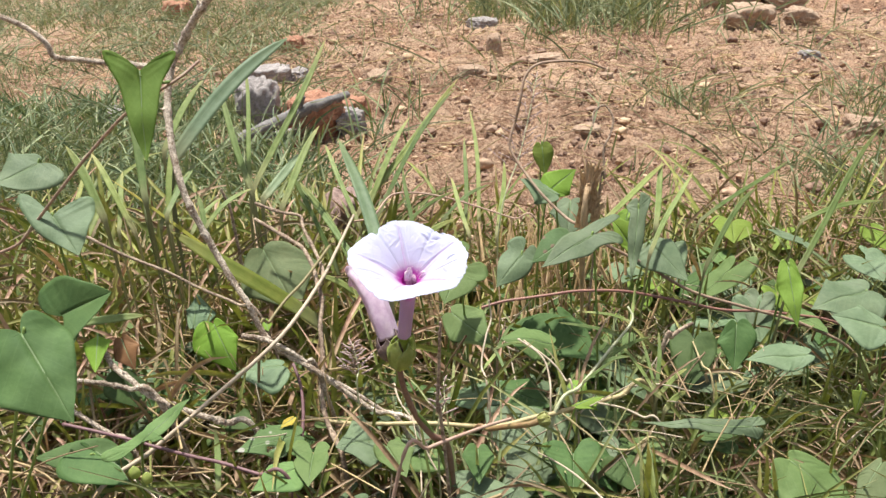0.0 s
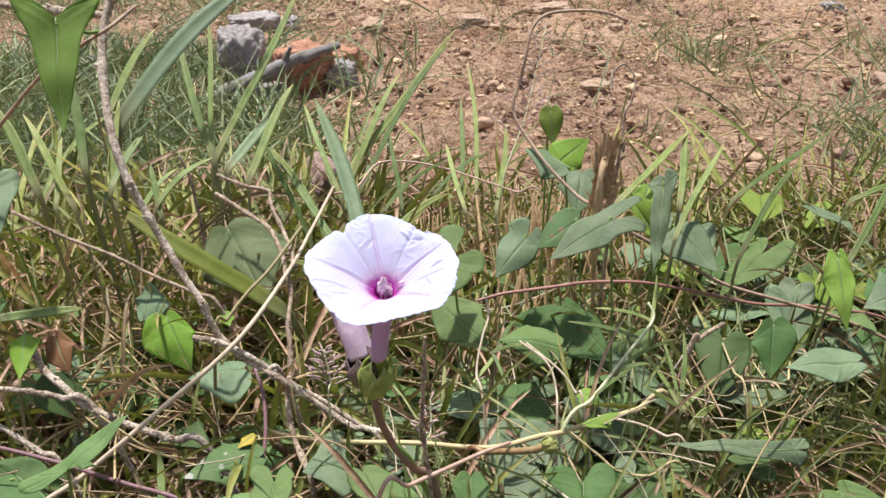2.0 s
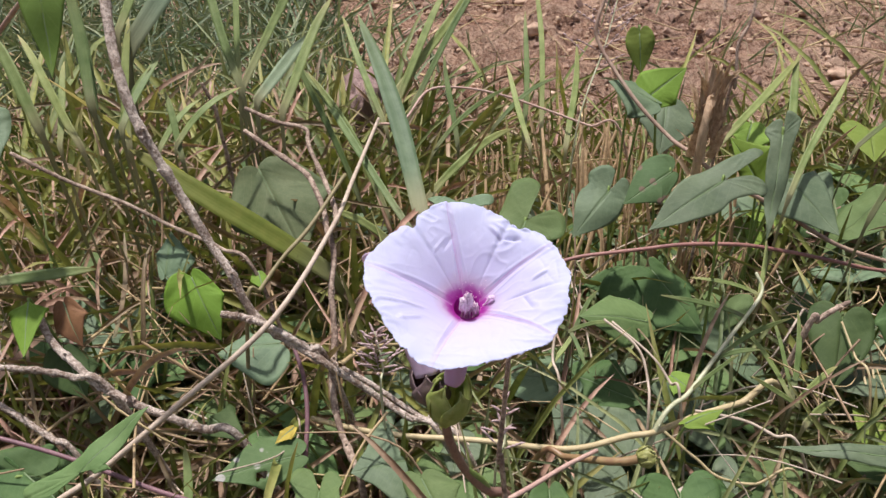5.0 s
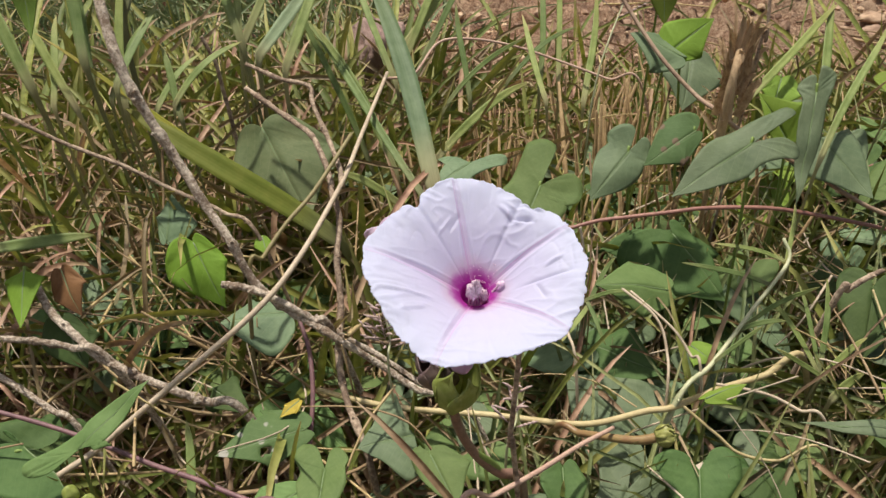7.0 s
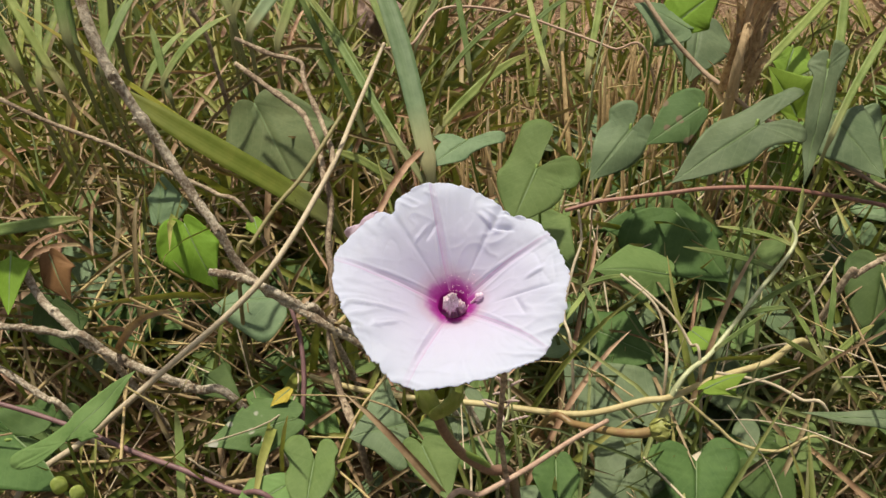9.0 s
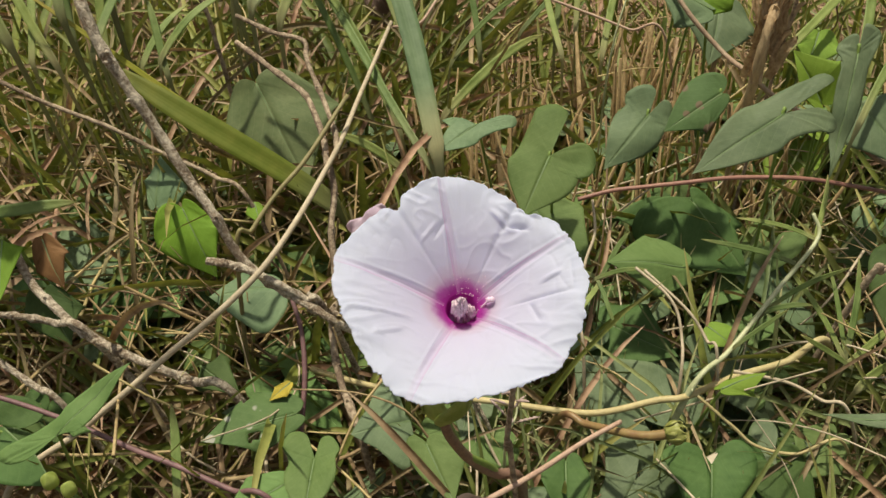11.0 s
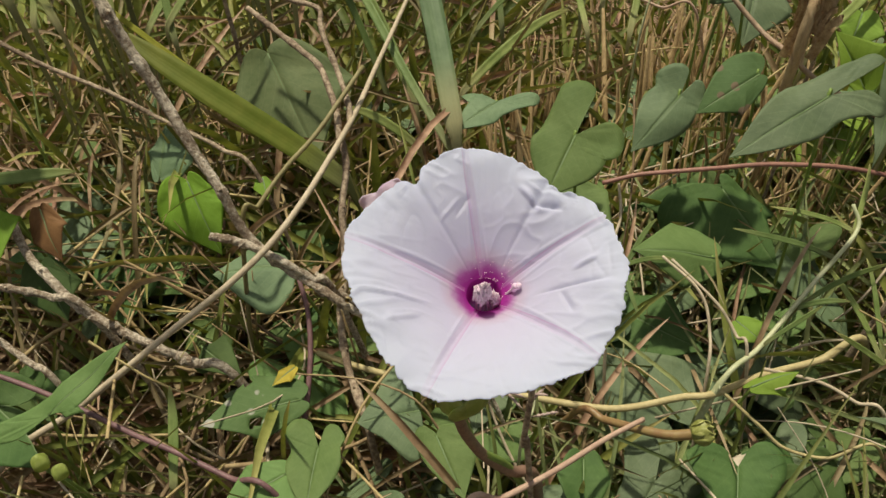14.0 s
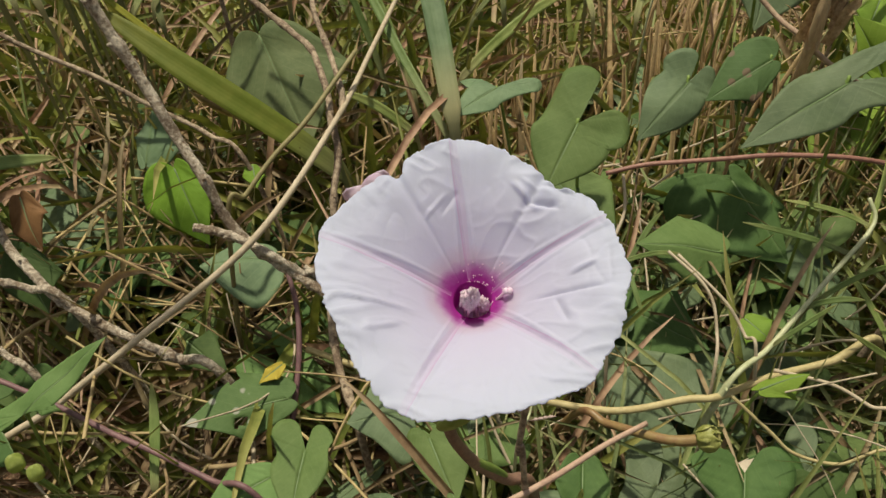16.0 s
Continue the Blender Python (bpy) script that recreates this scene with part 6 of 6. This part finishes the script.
def upright_chunks(count, seed, xr, yr, hr, rad, lean=0.16):
    rnd = random.Random(seed)
    for _ in range(count):
        x, y = rnd.gauss((xr[0] + xr[1]) / 2, (xr[1] - xr[0]) / 4), rnd.uniform(*yr)
        h = rnd.uniform(*hr)
        g = Vector((x, y, ground_z(x, y) - 0.004))
        t = g + Vector((rnd.gauss(0, lean) * h, rnd.gauss(0, lean) * h, h))
        r = rnd.uniform(*rad)
        yield tube([g, g.lerp(t, 0.4) + Vector((rnd.gauss(0, 0.003), 0, 0)), t], [r * 1.2, r, r * 0.4], 6, 0, 0, True)


def blade_chunks(count, seed, place, hr, wr, lean=0.7, segs=5):
    rnd = random.Random(seed)
    made = 0
    while made < count:
        x, y, keep = place(rnd)
        if rnd.random() > keep:
            continue
        made += 1
        h = rnd.uniform(*hr)
        a = rnd.uniform(0, 6.28)
        s = abs(rnd.gauss(0, lean)) * h
        g = Vector((x, y, ground_z(x, y) - 0.002))
        yield ribbon(g, g + Vector((math.cos(a) * s, math.sin(a) * s, h * rnd.uniform(0.45, 1))), rnd.uniform(*wr), rnd.uniform(0.02, 0.16), made + seed, segs, 0.3)


def near_spot(rnd):
    x, y = soft_spot(rnd, (-0.5, 0.7), (0.34, 0.86))
    k = 0.5 + 0.8 * noise.noise(Vector((x * 7, y * 7, 2)))
    return x, y, max(0.08, min(1, k)) * (1 if y < 0.78 else 0.45) * (0.50 if y < 0.58 else 1.0)


def far_left(rnd):
    x, y = soft_spot(rnd, (-2.4, 0.05), (0.8, 3.6))
    k = 0.42 + 1.7 * noise.noise(Vector((x * 2.1, y * 2.1, 7))) + 0.7 * noise.noise(Vector((x * 7, y * 7, 8)))
    edge = -0.05 - 0.42 * (y - 0.8) if y < 1.8 else -0.45 + 0.10 * (y - 1.8)
    if x > edge:
        k *= 0.10
    else:
        k += 0.12 if y < 1.5 else 0.32
    return x, y, max(0.03, min(1, k))


def far_top(rnd):
    x, y = rnd.gauss(0.42, 0.2), rnd.gauss(2.75, 0.3)
    k = 0.6 + 1.2 * noise.noise(Vector((x * 5, y * 5, 1)))
    return x, y, max(0.02, min(1, k)) * (1 if y > 2.2 else 0.2)


def far_right(rnd):
    x, y = soft_spot(rnd, (0.22, 1.5), (0.82, 2.3))
    k = 0.35 + 1.5 * noise.noise(Vector((x * 4, y * 4, 3)))
    return x, y, max(0.0, min(1, k)) * (1 if y < 0.50 + 1.05 * x else (0.6 if x > 0.52 + 0.15 * noise.noise(Vector((x * 3, y * 3, 50))) and y < 1.6 else 0.03))


def far_mid(rnd):
    x, y = rnd.uniform(-0.45, 0.6), rnd.uniform(0.82, 2.4)
    k = -0.1 + 1.2 * noise.noise(Vector((x * 5, y * 5, 9)))
    return x, y, max(0.01, min(1, k))


scatter_stuff("straw_litter", "thick mat of dry brown straw and grass litter", "dry grass", straw_chunks(2300, 21, (-0.5, 0.7), (0.34, 0.80), (0.0, 0.046), (0.03, 0.11), (0.0003, 0.0009)), LITTER)
scatter_stuff("dead_grass", "curled flat dead grass blades in the litter", "dry grass", dry_blade_chunks(3600, 31, (-0.5, 0.7), (0.34, 0.84), (0.0, 0.052), (0.03, 0.12), (0.001, 0.0035)), DRY_BLADE)
scatter_stuff("straw_litter", "loose pale dry straws on green growth", "dry grass", straw_chunks(170, 22, (-0.5, 0.7), (0.36, 0.82), (0.04, 0.10), (0.04, 0.13), (0.0003, 0.0007), 0.5), STUBBLE)
rnd = random.Random(23)
for i in range(22):
    x, y = rnd.uniform(0.0, 0.22), rnd.uniform(0.60, 0.78)
    clump = tagged(empty_at("stubble_clump", (x, y, ground_z(x, y) - 0.004)), "clump of upright cut brown grass stubble", "stubble", "stubble clumps")
    for v, f, u in upright_chunks(12, 200 + i, (x - 0.03, x + 0.03), (y - 0.02, y + 0.02), (0.06, 0.13), (0.0009, 0.0023), 0.18):
        mesh_object("stem", v, f, STUBBLE_ONE, clump, u)
for i in range(30):
    x, y = rnd.uniform(-0.45, 0.62), rnd.uniform(0.57, 0.80)
    clump = tagged(empty_at("stubble_clump", (x, y, ground_z(x, y) - 0.004)), "clump of short dead brown stems in the growth", "stubble", "stubble clumps")
    for v, f, u in upright_chunks(7, 300 + i, (x - 0.03, x + 0.03), (y - 0.02, y + 0.02), (0.05, 0.11), (0.0006, 0.0014), 0.35):
        mesh_object("stem", v, f, STUBBLE_ONE, clump, u)
for i in range(16):
    x, y = rnd.uniform(-0.34, 0.0), rnd.uniform(0.48, 0.74)
    clump = tagged(empty_at("stubble_clump", (x, y, ground_z(x, y) - 0.004)), "clump of tall dead tan grass stems among green blades", "stubble", "stubble clumps")
    for v, f, u in upright_chunks(9, 400 + i, (x - 0.03, x + 0.03), (y - 0.02, y + 0.02), (0.06, 0.12), (0.0005, 0.0014), 0.4):
        mesh_object("stem", v, f, STUBBLE_ONE, clump, u)
scatter_stuff("dead_grass", "tan dead blades hanging among green grass", "dry grass", dry_blade_chunks(500, 61, (-0.4, 0.02), (0.5, 0.8), (0.02, 0.09), (0.04, 0.12), (0.0015, 0.004)), DRY_BLADE)
scatter_stuff("grass", "fine green grass growing through litter", "grass", blade_chunks(5200, 25, near_spot, (0.05, 0.13), (0.0014, 0.0042)), GRASS_FILL)
def fine_spot(rnd):
    x, y = soft_spot(rnd, (0.06, 0.56), (0.36, 0.68))
    return x, y, max(0.05, min(1, 0.55 + 1.2 * noise.noise(Vector((x * 9, y * 9, 12)))))


scatter_stuff("grass", "fine pale green grass in the litter", "grass", blade_chunks(2000, 41, fine_spot, (0.06, 0.11), (0.0009, 0.0026), 1.0), GRASS_FINE)
def back_left(rnd):
    x, y = soft_spot(rnd, (-1.0, -0.02), (0.78, 1.55))
    return x, y, max(0.1, min(1, 0.75 + 0.9 * noise.noise(Vector((x * 5, y * 5, 15))))) * (1 if x < -0.02 - 0.35 * (y - 0.8) else 0.12)


def mid_left(rnd):
    x, y = rnd.uniform(-0.32, 0.0), rnd.uniform(0.56, 0.82)
    return x, y, max(0.1, min(1, 0.7 + 0.9 * noise.noise(Vector((x * 11, y * 11, 16)))))


scatter_stuff("grass", "thick short grey-green grass", "grass", blade_chunks(5200, 42, back_left, (0.03, 0.10), (0.0014, 0.0034), 0.9, 4), GRASS_GREY)
scatter_stuff("grass", "taller green grass around the woody plant", "grass", blade_chunks(1300, 43, mid_left, (0.06, 0.15), (0.0022, 0.0062), 0.8, 6), GRASS_FILL)
scatter_stuff("dead_grass", "upright brown dead sheaths among green blades", "dry grass", blade_chunks(420, 46, mid_left, (0.05, 0.11), (0.003, 0.0075), 0.6, 6), DRY_BLADE)
scatter_stuff("straw_litter", "bleached thin bent straws on green growth", "dry grass", straw_chunks(150, 44, (-0.38, 0.36), (0.37, 0.66), (0.03, 0.085), (0.03, 0.11), (0.0003, 0.0009), 0.45), STRAW)
scatter_stuff("straw_litter", "loose bundle of bleached straws on green growth", "dry grass", straw_chunks(45, 47, (0.19, 0.34), (0.45, 0.58), (0.045, 0.09), (0.03, 0.08), (0.0003, 0.0008), 0.4), STUBBLE)
scatter_stuff("straw_litter", "pale thin straws over twigs and litter", "dry grass", straw_chunks(150, 45, (-0.35, 0.04), (0.38, 0.62), (0.03, 0.085), (0.05, 0.15), (0.0004, 0.0012), 0.3), STUBBLE)
scatter_stuff("grass", "short tangled grey-green grass over soil", "grass", blade_chunks(14000, 26, far_left, (0.02, 0.085), (0.0010, 0.0028), 1.2, 4), GRASS_FAR)
scatter_stuff("grass", "clump of green grass on bare soil", "grass", blade_chunks(1500, 27, far_top, (0.05, 0.16), (0.002, 0.005), 0.9, 4), GRASS_FAR)
scatter_stuff("grass", "sparse grass at the edge of bare soil", "grass", blade_chunks(4600, 28, far_right, (0.02, 0.09), (0.001, 0.003), 1.0, 4), GRASS_FAR)
scatter_stuff("grass", "scattered thin grass on bare soil", "grass", blade_chunks(450, 29, far_mid, (0.015, 0.06), (0.001, 0.0025), 1.0, 4), GRASS_FAR)
scatter_stuff("straw_litter", "dry straws scattered on soil", "dry grass", straw_chunks(2200, 30, (-1.6, 1.1), (0.8, 2.8), (0.002, 0.016), (0.03, 0.16), (0.0005, 0.0014), 0.12), STUBBLE)


def around(rnd):
    x, y = rnd.gauss(0.1, 0.9), rnd.gauss(0.2, 0.7)
    k = 0.45 + 1.3 * noise.noise(Vector((x * 2.4, y * 2.4, 40)))
    inside = fade(x, y, (-0.5, 0.7), (0.34, 0.86), 0.12)
    soil = 1.0 if y < 0.9 else 0.0
    return x, y, max(0.04, min(1, k)) * (1 - inside) * soil


scatter_stuff("grass", "patchy short green grass round the thicket", "grass", blade_chunks(9000, 51, around, (0.03, 0.12), (0.0014, 0.004), 0.9, 4), GRASS_FILL)
scatter_stuff("straw_litter", "thin scatter of dry straw on soil and grass", "dry grass", straw_chunks(1500, 52, (-1.1, 1.4), (-0.7, 0.7), (0.002, 0.03), (0.03, 0.12), (0.0004, 0.001), 0.2), LITTER)

# low creeper leaves in the gaps
rnd = random.Random(77)
KINDS = [(LEAF_DARK_SHADED, "heart", "dark creeper leaf low in the litter"), (LEAF_MID, "heart", "green creeper leaf low in grass"), (LEAF_BLUE, "arrow", "grey-green creeper leaf low in grass"), (LEAF_BLUE, "lobed", "grey-green lobed creeper leaf in litter")]
made = 0
while made < 125:
    x, y = rnd.uniform(-0.45, 0.62), rnd.uniform(0.40, 0.74)
    if 0.5 + noise.noise(Vector((x * 6, y * 6, 5))) * 1.4 + (0.3 if x > 0.12 else -0.15) < rnd.random() or (x > 0.27 and y < 0.55):
        continue
    made += 1
    z = ground_z(x, y) + rnd.uniform(0.03, 0.07)
    s = rnd.uniform(0.022, 0.045)
    a = rnd.uniform(0, 6.28)
    d = Vector((math.cos(a), math.sin(a), rnd.uniform(-0.5, 0.2)))
    w = Vector((-math.sin(a), math.cos(a), rnd.uniform(-0.4, 0.4)))
    b = Vector((x, y, z))
    m, shape, label = KINDS[made % 4]
    back = 0.45 if shape != "heart" else 0.1
    creeper_leaf(label, m, shape, b, b + d * s, b + w * s * 0.55 - d * s * back, b - w * s * 0.55 - d * s * back, midrib=False)

# the leafy stretch of creeper beside the dead stub
made = 0
TALL = [(LEAF_BLUE, "heart", "grey-green creeper leaf on a short stalk"), (LEAF_MID, "arrow", "green arrow-shaped creeper leaf on a short stalk"), (LEAF_BLUE, "arrow", "pale grey-green arrow-shaped creeper leaf"), (LEAF_YELLOW, "heart", "yellowish young creeper leaf on a stalk"), (LEAF_DARK_SHADED, "heart", "dark green creeper leaf in shade")]
while made < 60:
    x, y = rnd.uniform(0.14, 0.62), rnd.uniform(0.50, 0.80)
    if x - 0.14 < (y - 0.5) * 0.35 or (x > 0.26 and y < 0.58):
        continue
    made += 1
    b = Vector((x, y, ground_z(x, y) + rnd.uniform(0.045, 0.105)))
    s = rnd.uniform(0.020, 0.038)
    a = rnd.gauss(-1.6, 1.0)
    d = Vector((math.cos(a), math.sin(a), rnd.uniform(-0.9, 0.3)))
    w = Vector((-math.sin(a), math.cos(a), rnd.uniform(-0.35, 0.35)))
    m, shape, label = TALL[made % 5]
    back = 0.4 if shape != "heart" else 0.1
    creeper_leaf(label, m, shape, b, b + d * s, b + w * s * 0.5 - d * s * back, b - w * s * 0.5 - d * s * back, midrib=False)

# more leaves close to the flower, half sunk in grass; the dark ones have shade coloured in
made = 0
while made < 46:
    if made < 26:
        x, y = rnd.uniform(0.09, 0.28), rnd.uniform(0.42, 0.63)
        if 0.19 < x < 0.29 and 0.48 < y < 0.58:
            continue
    else:
        x, y = rnd.uniform(-0.26, 0.03), rnd.uniform(0.41, 0.58)
    made += 1
    b = Vector((x, y, ground_z(x, y) + rnd.uniform(0.04, 0.07)))
    s = rnd.uniform(0.016, 0.030)
    a = rnd.gauss(-1.6, 1.3)
    d = Vector((math.cos(a), math.sin(a), rnd.uniform(-0.8, 0.1)))
    w = Vector((-math.sin(a), math.cos(a), rnd.uniform(-0.35, 0.35)))
    m, shape, label = [(LEAF_DARK_SHADED, "heart", "creeper leaf among dry straws with shade in its dark green"), (LEAF_BLUE, "eared", "grey-green eared creeper leaf among straws"), (LEAF_DARK_SHADED, "heart", "creeper leaf among straws with shade in its dark green"), (LEAF_MID, "eared", "green eared creeper leaf in grass")][made % 4]
    back = 0.4 if shape != "heart" else 0.1
    creeper_leaf(label, m, shape, b, b + d * s, b + w * s * 0.5 - d * s * back, b - w * s * 0.5 - d * s * back, midrib=False)
